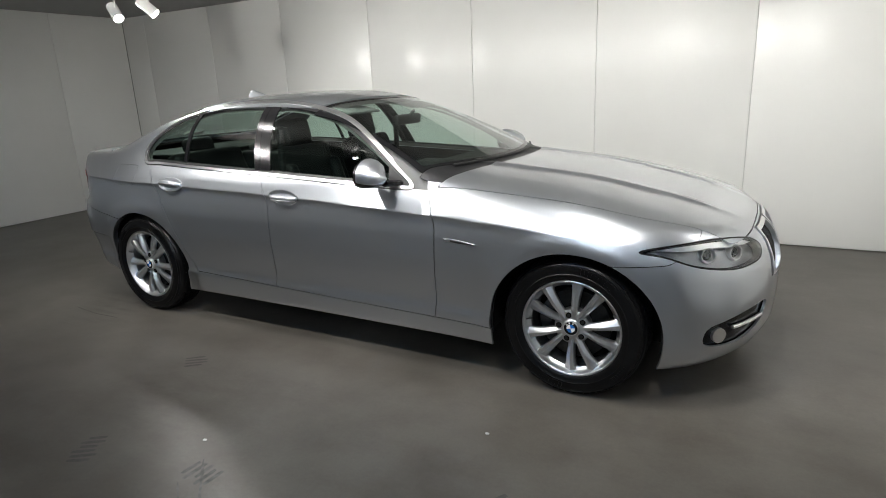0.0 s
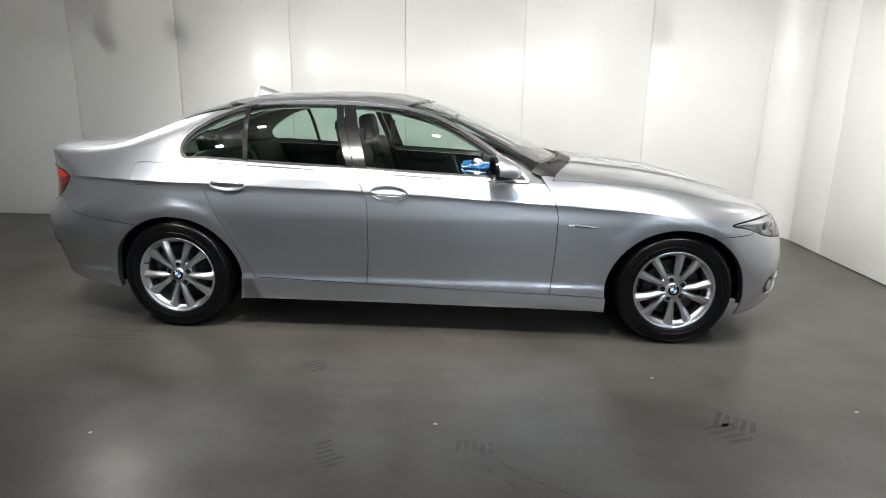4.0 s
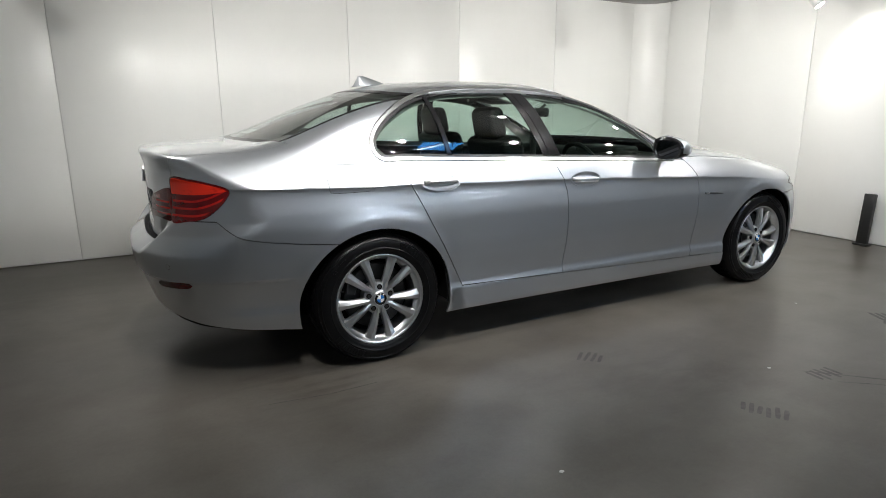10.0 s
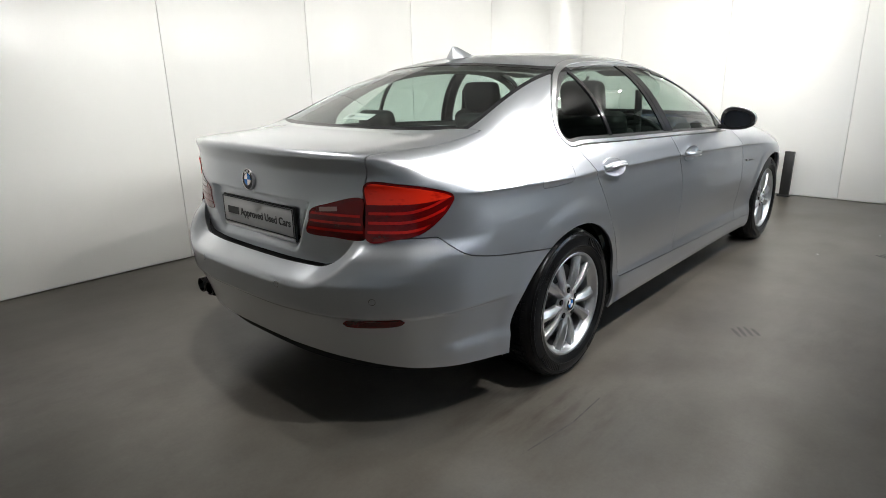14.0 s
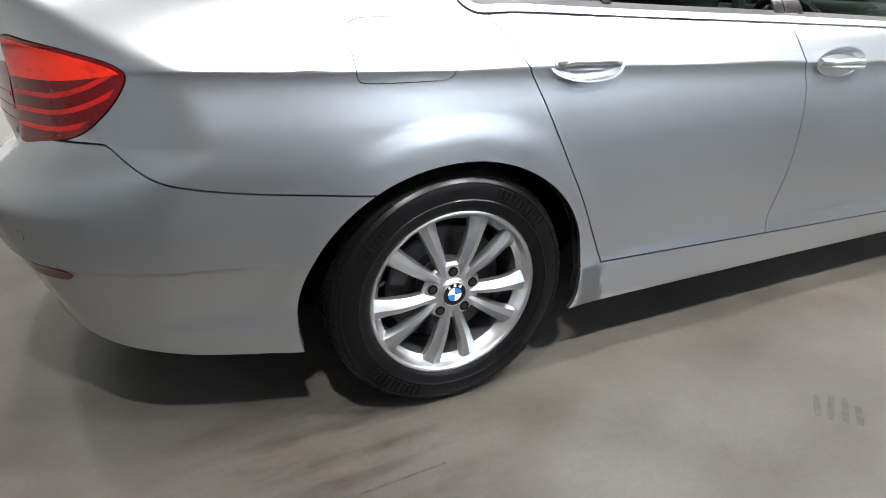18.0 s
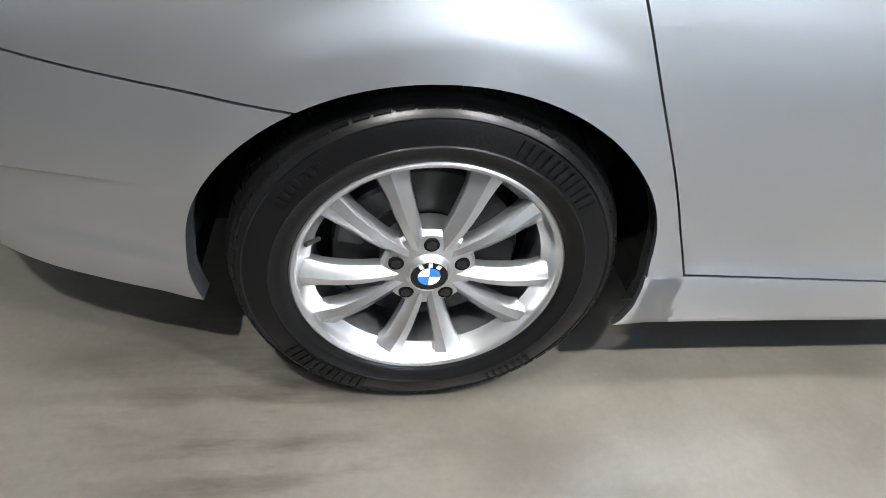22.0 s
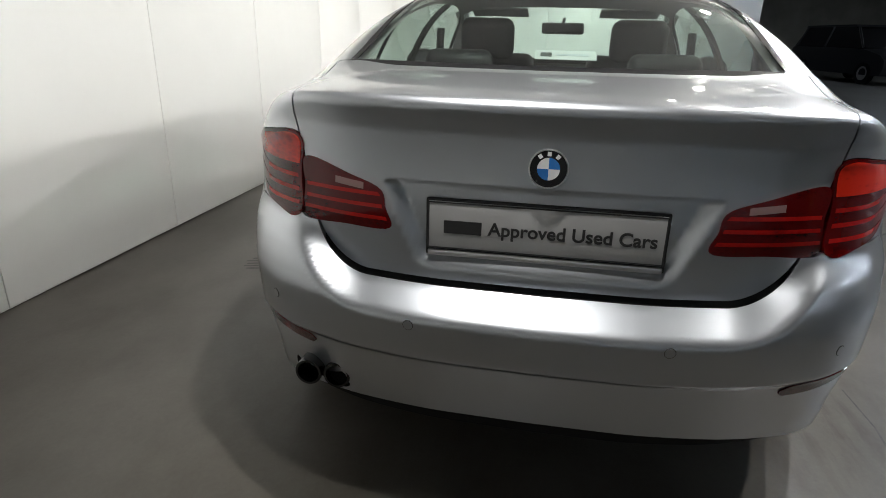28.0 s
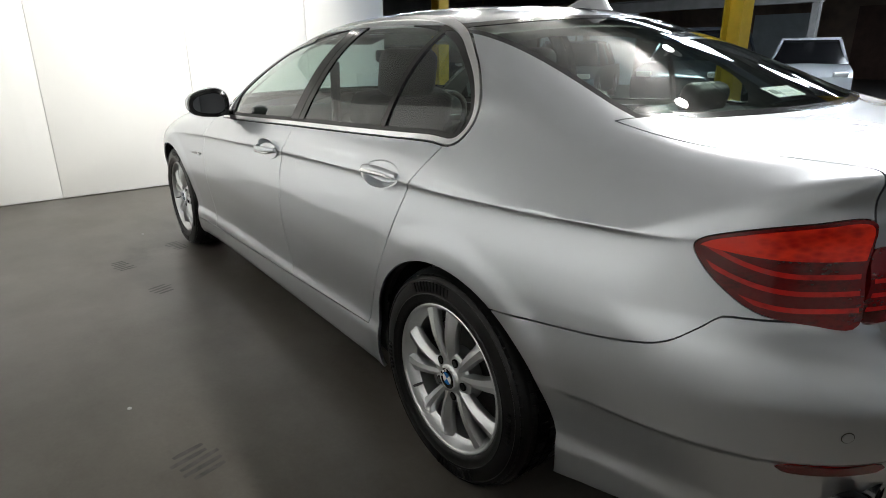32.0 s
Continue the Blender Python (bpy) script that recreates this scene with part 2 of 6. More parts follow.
def floor_material():
    m = material("grey_painted_concrete", (0.2, 0.2, 0.2), rough=0.4, spec=0.3)
    nt = m.node_tree
    b = nt.nodes["Principled BSDF"]
    tc = nt.nodes.new("ShaderNodeTexCoord")

    def noise_tex(scale, detail=6, rough=0.6, stretch=(1, 1, 1)):
        mp = nt.nodes.new("ShaderNodeMapping")
        mp.inputs["Scale"].default_value = stretch
        n = nt.nodes.new("ShaderNodeTexNoise")
        n.inputs["Scale"].default_value, n.inputs["Detail"].default_value, n.inputs["Roughness"].default_value = scale, detail, rough
        nt.links.new(tc.outputs["Object"], mp.inputs["Vector"])
        nt.links.new(mp.outputs[0], n.inputs["Vector"])
        return n.outputs["Fac"]

    def ramp(fac, p0, c0, p1, c1):
        r = nt.nodes.new("ShaderNodeValToRGB")
        r.color_ramp.elements[0].position, r.color_ramp.elements[1].position = p0, p1
        r.color_ramp.elements[0].color, r.color_ramp.elements[1].color = (*c0, 1), (*c1, 1)
        nt.links.new(fac, r.inputs["Fac"])
        return r.outputs["Color"]

    def mix(kind, fac, a, c):
        x = nt.nodes.new("ShaderNodeMix")
        x.data_type, x.blend_type = "RGBA", kind
        x.inputs["Factor"].default_value = fac
        nt.links.new(a, x.inputs["A"])
        nt.links.new(c, x.inputs["B"])
        return x.outputs["Result"]

    base = ramp(noise_tex(0.8, 3, 0.5), 0.25, (0.080, 0.074, 0.066), 0.75, (0.124, 0.115, 0.102))
    worn = ramp(noise_tex(3.0, 5, 0.6), 0.2, (0.84, 0.83, 0.81), 0.8, (1.10, 1.09, 1.07))
    smudge = ramp(noise_tex(1.1, 5, 0.6, (1.2, 1.0, 1)), 0.42, (1, 1, 1), 0.85, (0.60, 0.57, 0.54))
    fine = ramp(noise_tex(60, 4, 0.7), 0.25, (0.90, 0.90, 0.90), 0.75, (1.07, 1.07, 1.07))
    streak = ramp(noise_tex(2.4, 6, 0.62, (1.0, 1.5, 1)), 0.45, (1, 1, 1), 0.90, (0.62, 0.58, 0.55))
    col = mix("MULTIPLY", 1.0, mix("MULTIPLY", 1.0, mix("MULTIPLY", 1.0, base, worn), fine), mix("MULTIPLY", 1.0, streak, smudge))
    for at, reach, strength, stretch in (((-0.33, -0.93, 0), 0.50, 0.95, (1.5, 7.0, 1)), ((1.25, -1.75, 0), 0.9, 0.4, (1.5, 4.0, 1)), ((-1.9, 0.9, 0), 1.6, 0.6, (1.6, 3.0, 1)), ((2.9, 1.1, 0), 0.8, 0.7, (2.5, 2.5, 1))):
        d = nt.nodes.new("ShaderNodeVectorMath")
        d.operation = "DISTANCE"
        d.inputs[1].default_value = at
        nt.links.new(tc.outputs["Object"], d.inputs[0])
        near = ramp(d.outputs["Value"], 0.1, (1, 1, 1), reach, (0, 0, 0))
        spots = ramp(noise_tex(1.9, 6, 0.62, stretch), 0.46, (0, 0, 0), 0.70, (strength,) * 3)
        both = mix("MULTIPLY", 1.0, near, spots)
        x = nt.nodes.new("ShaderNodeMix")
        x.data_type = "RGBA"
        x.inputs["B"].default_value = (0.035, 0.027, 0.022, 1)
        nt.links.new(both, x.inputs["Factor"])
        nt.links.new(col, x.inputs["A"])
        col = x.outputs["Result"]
    nt.links.new(col, b.inputs["Base Color"])
    rr = ramp(noise_tex(1.4, 4, 0.5), 0.2, (0.285, 0.285, 0.285), 0.8, (0.36, 0.36, 0.36))
    nt.links.new(rr, b.inputs["Roughness"])
    k = nt.nodes.new("ShaderNodeBump")
    k.inputs["Strength"].default_value, k.inputs["Distance"].default_value = 0.12, 0.003
    nt.links.new(noise_tex(28, 8, 0.7), k.inputs["Height"])
    nt.links.new(k.outputs["Normal"], b.inputs["Normal"])
    return m


FLOOR = floor_material()
X0, X1, Y1, YE, CEIL_Z = -4.4, 5.05, 2.30, -2.05, 2.52


def slab(name, lo, hi, mat, label="", parent=None, bevel=0.0):
    bm = bmesh.new()
    box(bm, [(a + b) / 2 for a, b in zip(lo, hi)], [b - a for a, b in zip(lo, hi)], bevel=bevel)
    ob = part(name, bm, mat, parent, smooth=bool(bevel))
    return tagged(ob, label, kind="structure") if not parent else ob


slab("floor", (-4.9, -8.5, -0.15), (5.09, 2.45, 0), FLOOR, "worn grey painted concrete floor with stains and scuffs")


def panel_wall(name, origin, along, length, seams, label, thick=0.12):
    """A wall of white panels with recessed joints; along is the direction of its length, the room lies to its left."""
    origin, along = Vector(origin), Vector(along).normalized()
    inward = Vector((-along.y, along.x, 0))
    rot = Matrix((along, inward, (0, 0, 1))).transposed()
    bm = bmesh.new()
    box(bm, origin + along * length / 2 - inward * (thick / 2 + 0.014) + Vector((0, 0, CEIL_Z / 2)), (length, thick, CEIL_Z), rot)
    wall = tagged(part(name, bm, JOINT, smooth=False), label, kind="structure")
    cuts = [0.0, *seams, length]
    for a, b in zip(cuts, cuts[1:]):
        bm = bmesh.new()
        box(bm, origin + along * (a + b) / 2 - inward * 0.007 + Vector((0, 0, CEIL_Z / 2 + 0.004)), (b - a - 0.005, 0.014, CEIL_Z - 0.008), rot, bevel=0.003)
        part("panel", bm, WALL, wall)
    return wall


# left wall runs from the front corner back, front wall from its open end to the corner
panel_wall("wall_left", (4.75, Y1, 0), (-1, 0, 0), 9.15, [1.22, 2.51, 3.76, 5.00, 6.25, 7.45, 8.7], "white glossy panel wall with narrow vertical joints")
panel_wall("wall_front", (X1, YE, 0), (0, 1, 0), 4.05, [0.98, 2.23, 3.48], "white glossy panel wall at the front of the bay")
corner = bmesh.new()
rows = []
for k in range(19):
    a = radians(90 * k / 18)
    rows.append([corner.verts.new((4.75 + r * math.sin(a), 2.00 + r * math.cos(a), z)) for r in (0.30, 0.42) for z in (0.004, CEIL_Z)])
for p, q in zip(rows, rows[1:]):
    for a, b in ((0, 1), (2, 3), (0, 2), (1, 3)):
        corner.faces.new((p[a], p[b], q[b], q[a]))
bmesh.ops.recalc_face_normals(corner, faces=corner.faces)
tagged(part("wall_corner", corner, WALL), "white panel curved round the corner", kind="structure")
panel_wall("wall_rear", (X0, Y1, 0), (0, -1, 0), 8.0, [1.0, 2.25, 3.5, 4.75, 6.0], "white panel wall at the rear of the bay")
slab("ceiling", (X0, -2.06, CEIL_Z), (X1 + 0.14, Y1, CEIL_Z + 0.1), CEIL, "plain bay ceiling, kept dark grey to cut bounced light")
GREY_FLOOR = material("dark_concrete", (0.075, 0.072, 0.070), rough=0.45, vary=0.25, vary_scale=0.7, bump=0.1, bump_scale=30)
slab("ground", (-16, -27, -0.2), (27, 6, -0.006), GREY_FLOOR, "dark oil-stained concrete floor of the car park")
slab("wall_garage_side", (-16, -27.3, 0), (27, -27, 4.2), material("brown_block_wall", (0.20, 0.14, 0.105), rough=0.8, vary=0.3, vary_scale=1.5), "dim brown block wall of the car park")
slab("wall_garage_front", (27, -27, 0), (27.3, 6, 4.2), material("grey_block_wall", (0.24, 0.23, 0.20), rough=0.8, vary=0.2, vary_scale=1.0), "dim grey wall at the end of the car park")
# rear and left walls are out of view, added only to close off the car park
slab("wall_garage_rear", (-16.3, -27, 0), (-16, 6, 4.2), material("grey_rear_wall", (0.16, 0.15, 0.14), rough=0.8, vary=0.2), "unseen wall added behind the bay to close the car park")
slab("wall_garage_left", (-16, 6, 0), (27, 6.3, 4.2), material("grey_left_wall", (0.16, 0.15, 0.14), rough=0.8, vary=0.2), "unseen wall added beside the bay to close the car park")
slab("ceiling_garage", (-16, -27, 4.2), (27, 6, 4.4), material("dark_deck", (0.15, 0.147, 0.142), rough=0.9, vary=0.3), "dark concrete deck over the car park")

# ---- lamps of the bay: short cylinders on the ceiling, aimed at the car ----
LAMP_BODY = material("lamp_white", (0.75, 0.75, 0.74), rough=0.35)
LAMP_FACE = material("lamp_face", (1.0, 0.96, 0.88), emit=40)
LAMPS = [
    # the row over the car's middle
    ((-1.38, 0.14, 2.15), (0.3, -0.3, 0.5), 32, 150), ((-1.00, 0.19, 2.16), (0.6, 1.3, 0.3), 66, 150),
    ((2.80, 0.11, 2.21), (3.3, 1.9, 0.9), 45, 140), ((3.52, 0.09, 2.22), (4.9, 1.0, 0.9), 45, 140), ((4.60, -0.07, 2.20), (5.0, -1.2, 0.6), 25, 130),
    # downlights added over the car's flank as fill for the floor beside it
    ((0.10, -1.00, 2.36), (0.1, -0.95, 0.0), 34, 130), ((1.60, -1.00, 2.36), (1.6, -0.95, 0.0), 44, 130), ((3.10, -1.00, 2.36), (3.1, -0.95, 0.0), 44, 130),
    # the row along the open side, flooding the long wall and the car's shoulder
    ((-0.55, -1.95, 2.36), (-0.5, 1.5, 0.9), 90, 150), ((0.80, -1.95, 2.36), (0.9, 1.5, 0.9), 90, 150), ((2.05, -1.95, 2.36), (2.3, 1.5, 0.9), 90, 150), ((3.40, -1.95, 2.36), (3.9, 1.5, 0.9), 80, 150),
]


def ceiling_spot(at, aim, power, cone):
    at, aim = Vector(at), Vector(aim)
    d = (aim - at).normalized()
    root = tagged(new("ceiling_spotlight"), "white cylindrical spotlight hung from the ceiling", "spotlight", "spotlights under the ceiling")
    root.location = (at.x, at.y, CEIL_Z)
    o = root.location
    bm = bmesh.new()
    cyl(bm, at - o - d * 0.10, at - o + d * 0.06, 0.045, seg=24, caps=True)
    part("housing", bm, LAMP_BODY, root)
    bm = bmesh.new()
    cyl(bm, at - o + d * 0.060, at - o + d * 0.063, 0.038, seg=24)
    part("lamp_face", bm, LAMP_FACE, root)
    bm = bmesh.new()
    cyl(bm, (0, 0, 0), (0, 0, at.z - o.z), 0.008, seg=10)
    part("stem", bm, LAMP_BODY, root)
    la = bpy.data.lights.new("spot", "SPOT")
    la.energy, la.spot_size, la.spot_blend, la.shadow_soft_size, la.color = power, radians(cone), 0.65, 0.035, (1.0, 0.98, 0.945)
    lo = new("spot", la)
    lo.matrix_world = look(at + d * 0.08, aim)


for at, aim, power, cone in LAMPS:
    ceiling_spot(at, aim, power, cone)

# ---- the car: its body is one smooth solid, cut into panels ----
# x runs forward from the rear axle, y to the car's left, z up.
RW, FW = 0.0, 2.968
half_width = curve1((-1.15, 0.66), (-0.95, 0.775), (-0.7, 0.845), (-0.45, 0.89), (-0.2, 0.918), (0.0, 0.926), (0.4, 0.914), (1.2, 0.908), (2.2, 0.905), (2.7, 0.918), (2.968, 0.922), (3.25, 0.90), (3.5, 0.85), (3.65, 0.79), (3.85, 0.68))
swage_z = curve1((-1.0, 0.93), (-0.63, 0.92), (0.0, 0.902), (1.19, 0.866), (2.25, 0.818), (2.7, 0.792), (3.3, 0.74))
inset_low = curve1((0.10, 0.10), (0.17, 0.050), (0.22, 0.028), (0.31, 0.021), (0.36, 0.031), (0.50, 0.014), (0.60, 0.005), (0.70, 0.0045), (0.78, 0.010), (0.86, 0.019), (0.93, 0.026), (1.0, 0.033))
belt_z = curve1((-0.6, 1.06), (0.08, 1.029), (1.1, 0.986), (2.07, 0.938), (2.4, 0.92))
deck_z = curve1((-1.15, 1.05), (-1.02, 1.070), (-0.96, 1.078), (-0.88, 1.086), (-0.7, 1.097), (-0.45, 1.108), (0.0, 1.12), (0.5, 1.10), (1.5, 1.09), (2.1, 1.045), (2.4, 1.02), (2.65, 0.993), (2.9, 0.962), (3.2, 0.90), (3.45, 0.835), (3.62, 0.775), (3.74, 0.71), (3.82, 0.64))
base_half = curve1((-0.95, 0.62), (-0.6, 0.70), (-0.3, 0.765), (0.05, 0.808), (0.5, 0.828), (1.1, 0.832), (1.6, 0.825), (2.1, 0.79), (2.5, 0.72))
roof_z = curve1((-0.7, 1.24), (-0.3, 1.325), (0.2, 1.398), (0.5, 1.424), (0.9, 1.437), (1.2, 1.430), (1.5, 1.395), (1.9, 1.31))
lid_x = curve1((0.5, -0.985), (0.66, -0.980), (0.80, -0.990), (0.93, -0.984), (0.99, -0.986), (1.03, -0.994), (1.055, -1.000), (1.10, -1.000))
corner_x = curve1((0.25, -1.070), (0.45, -1.076), (0.525, -1.084), (0.57, -1.089), (0.61, -1.092), (0.65, -1.082), (0.70, -1.056), (0.77, -1.000), (0.85, -0.988), (0.93, -0.984), (0.99, -0.986), (1.03, -0.994), (1.055, -1.000), (1.10, -1.000))
rear_round = curve1((0.0, 0.0), (0.2, 0.004), (0.4, 0.03), (0.6, 0.10), (0.72, 0.19), (0.80, 0.30), (0.9, 0.5))
front_x = curve1((0.15, 3.66), (0.22, 3.755), (0.30, 3.79), (0.45, 3.80), (0.58, 3.785), (0.66, 3.755), (0.74, 3.70), (0.85, 3.60))
front_round = curve1((0.0, 0.0), (0.2, 0.008), (0.4, 0.045), (0.6, 0.125), (0.72, 0.215), (0.82, 0.34), (0.92, 0.55))


LID = [False]  # the boot lid is a surface of its own, set in behind the bumper's edge


def lid_out(w, z):
    """How far outside the boot lid's opening a point lies, seen from behind (negative inside)."""
    qw, qz = w - (0.556 + 0.235 * (z - 0.80) - 0.12), 0.657 + 0.12 - z
    return np.hypot(np.maximum(qw, 0), np.maximum(qz, 0)) + np.minimum(np.maximum(qw, qz), 0) - 0.12


def side_half(x, z):
    """Half width of the lower body, with the crease along the doors."""
    zc = swage_z(x)
    amount = step(-1.12, -0.75, x) * (1 - step(2.45, 2.95, x))
    u = z - zc
    low = inset_low(np.clip(z, 0.1, 1.0))
    v = np.minimum(u, 0)
    under = 0.0095 * (1 - np.exp(v / 0.009)) * np.exp(-((v / 0.12) ** 2)) * amount
    rise = np.maximum(belt_z(x) - zc, 0.08)
    lean = np.clip(half_width(x) - low - base_half(x) - 0.012, 0.03, 0.100 + 0.020 * step(0.45, 0.1, x) - 0.012 * step(-0.3, -0.6, x))
    q = np.maximum(u, 0) / rise
    bow = 0.10 + 0.06 * step(-0.05, 0.5, x)
    shoulder = lean * ((1 - bow) * q + bow * q * q)
    plain = 0.26 * np.maximum(u, 0) + 1.0 * np.maximum(u, 0) ** 2
    to_wing = step(1.95, 2.45, x)
    above = shoulder + (plain - shoulder) * to_wing
    flare = 0.0
    for c in (RW, FW):
        r = np.sqrt((x - c) ** 2 + (z - 0.33) ** 2)
        flare = flare + 0.006 * (1 - step(0.410, 0.485, r)) * (z > 0.05)
    tuck = ((0.11 + 0.13 * step(-0.50, -0.95, x)) * np.maximum(0.49 - z, 0) + 0.011 * step(0.500, 0.486, z) * step(-0.36, -0.60, x)) * (1 - step(-0.34, -0.2, x))
    return half_width(x) - tuck - low - under - above + flare


def body_f(p):
    """Below nought inside the car's body."""
    x, w, z = p[:, 0], np.abs(p[:, 1]), p[:, 2]
    side = w - side_half(x, z)
    hood = step(2.0, 2.5, x)
    trunk = 1 - step(-0.6, -0.2, x)
    fall = hood * (0.03 * (w / 0.7) ** 2 + 0.05 * np.clip(w / 0.85, 0, 2) ** 6) + (1 - hood) * (0.012 * (w / 0.6) ** 2 + 0.06 * np.clip(w / 0.80, 0, 2) ** 6)
    ridge = hood * 0.012 * np.exp(-(((w - (0.34 + 0.10 * (2.9 - x) * 0.6)) / 0.035) ** 2)) * step(3.7, 3.3, x)
    top = z - (deck_z(x) - fall + ridge)
    if LID[0]:
        recess = 0.030 * step(0.0, 0.045, 0.290 + 0.42 * (z - 0.69) - w) * step(0.679, 0.735, z) * step(0.889, 0.872, z)
        rear = lid_x(z) + recess + rear_round(w) - x
    else:
        roll = np.minimum(smax(1 - lid_out(w, z) / 0.055, 0 * z, 0.26), 1.15) * step(0.84, 0.76, z)
        rear = corner_x(z) + 0.30 * np.maximum(0.49 - z, 0) + 0.011 * step(0.500, 0.486, z) + 0.72 * (lid_x(z) - corner_x(z)) * roll + rear_round(w) * (1 + 0.06 * step(0.75, 0.6, z)) - x
    front = (x - (front_x(z) - front_round(w)))
    low = smax(smax(side, top, 0.05 + 0.05 * hood), smax(rear, front, 0.01), 0.05 - 0.026 * trunk * step(0.72, 0.55, w))
    low = smax(low, 0.16 - z + 0.05 * step(3.2, 3.75, x) * 0 - 0.0, 0.02)
    t = z - belt_z(x)
    gside = w - (base_half(x) - 0.37 * t - 0.72 * t * np.abs(t))
    roof = z - (roof_z(x) - 0.055 * (w / 0.6) ** 2 - 0.03 * (w / 0.6) ** 4)
    ws = (x - (2.36 - 2.36 * (z - 1.02) + 0.35 * (z - 1.02) * (1.42 - z) - 0.36 * w**2)) / 2.5
    bl = ((-0.565 + 2.55 * (z - 1.10) + 0.38 * w**2) - x) / 2.7
    gh = smax(smax(gside, roof, 0.10), smax(ws, bl, 0.01), 0.07)
    gh = smax(gh, belt_z(x) - 0.07 - z, 0.005)
    k = 0.012 + 0.055 * (1 - step(-0.10, 0.30, x)) * step(0.45, 0.62, w)
    return smin(low, gh, k)


def gradient(p):
    g = np.zeros_like(p)
    for a in range(3):
        d = np.zeros(3)
        d[a] = 0.0015
        g[:, a] = body_f(p + d) - body_f(p - d)
    return g / (np.linalg.norm(g, axis=1, keepdims=True) + 1e-12)


def snap(p, rounds=3):
    for _ in range(rounds):
        g = gradient(p)
        e = 0.002
        slope = (body_f(p + g * e) - body_f(p - g * e)) / (2 * e)
        p = p - g * (body_f(p) / np.maximum(slope, 0.2))[:, None].clip(-0.02, 0.02)
    return p


def cast(eye, way):
    """Where rays from inside meet the body."""
    lo = np.full(len(eye), 0.08)
    for s in np.linspace(0.1, 1.4, 27):
        inside = body_f(eye + way * s) < 0
        lo = np.where(inside & (lo >= s - 0.0501), s, lo)
    hi = lo + 0.0505
    for _ in range(14):
        mid = (lo + hi) / 2
        inside = body_f(eye + way * mid[:, None]) < 0
        lo, hi = np.where(inside, mid, lo), np.where(inside, hi, mid)
    return eye + way * lo[:, None]


def sample_half():
    """A grid of points over the right half (as positive widths), and its faces; rows of it follow the creases."""
    XA, XB, ZS = -0.35, 3.0, 0.60
    rays = [((XA, 0, ZS), math.pi / 2 * (1 - k / 104), -1) for k in range(104)]
    rays += [((XA + (XB - XA) * k / 190, 0, ZS), 0.0, 1) for k in range(30 if LID[0] else 191)]
    rays += [((XB, 0, ZS), math.pi / 2 * (k + 1) / 70, 1) for k in range(0 if LID[0] else 70)]
    n = len(rays)
    th = np.array([r[1] for r in rays])[:, None]
    sg = np.array([r[2] for r in rays])[:, None]

    def meet(phi):
        m = phi.shape[1]
        eye = np.array([r[0] for r in rays])[:, None, :] * np.ones((1, m, 1))
        way = np.stack([sg * np.sin(th) * np.cos(phi), np.cos(th) * np.cos(phi), np.sin(phi)], -1)
        return cast(eye.reshape(-1, 3), way.reshape(-1, 3)).reshape(n, m, 3)

    coarse = np.linspace(radians(-46), radians(60), 90)[None, :] + np.zeros((n, 1))
    p = meet(coarse)
    knots = []
    for level in (lambda p: p[..., 2] - 0.493, lambda p: p[..., 2] - swage_z(np.clip(p[..., 0], -1.05, 3.6))):
        v = level(p)
        k = np.argmax(v > 0, axis=1)
        r = np.arange(n)
        t = v[r, k - 1] / (v[r, k - 1] - v[r, k])
        knots.append(coarse[r, k - 1] + t * (coarse[r, k] - coarse[r, k - 1]))
    low, crease = knots
    rows = []
    for a, b, m in ((radians(-47) + 0 * low, low, 44), (low, crease, 60), (crease, radians(90) + 0 * low, 118)):
        u = np.linspace(0, 1, m, endpoint=False)
        if m == 60:
            u = u + 0.10 * np.sin(2 * math.pi * u) * -1 / math.pi
        if m == 118:
            u = u - 0.28 * u * (1 - u) ** 3
        rows.append(a[:, None] + (b - a)[:, None] * u[None, :])
    phi = np.concatenate(rows + [np.full((n, 1), radians(90))], 1)
    pts = meet(phi)
    m = phi.shape[1]
    i, j = np.meshgrid(np.arange(n - 1), np.arange(m - 1), indexing="ij")
    a = (i * m + j).ravel()
    return pts.reshape(-1, 3), np.stack([a, a + m, a + m + 1, a + 1], 1)


GRIDS = {}
for LID[0] in (True, False):
    GRIDS[LID[0]] = sample_half()


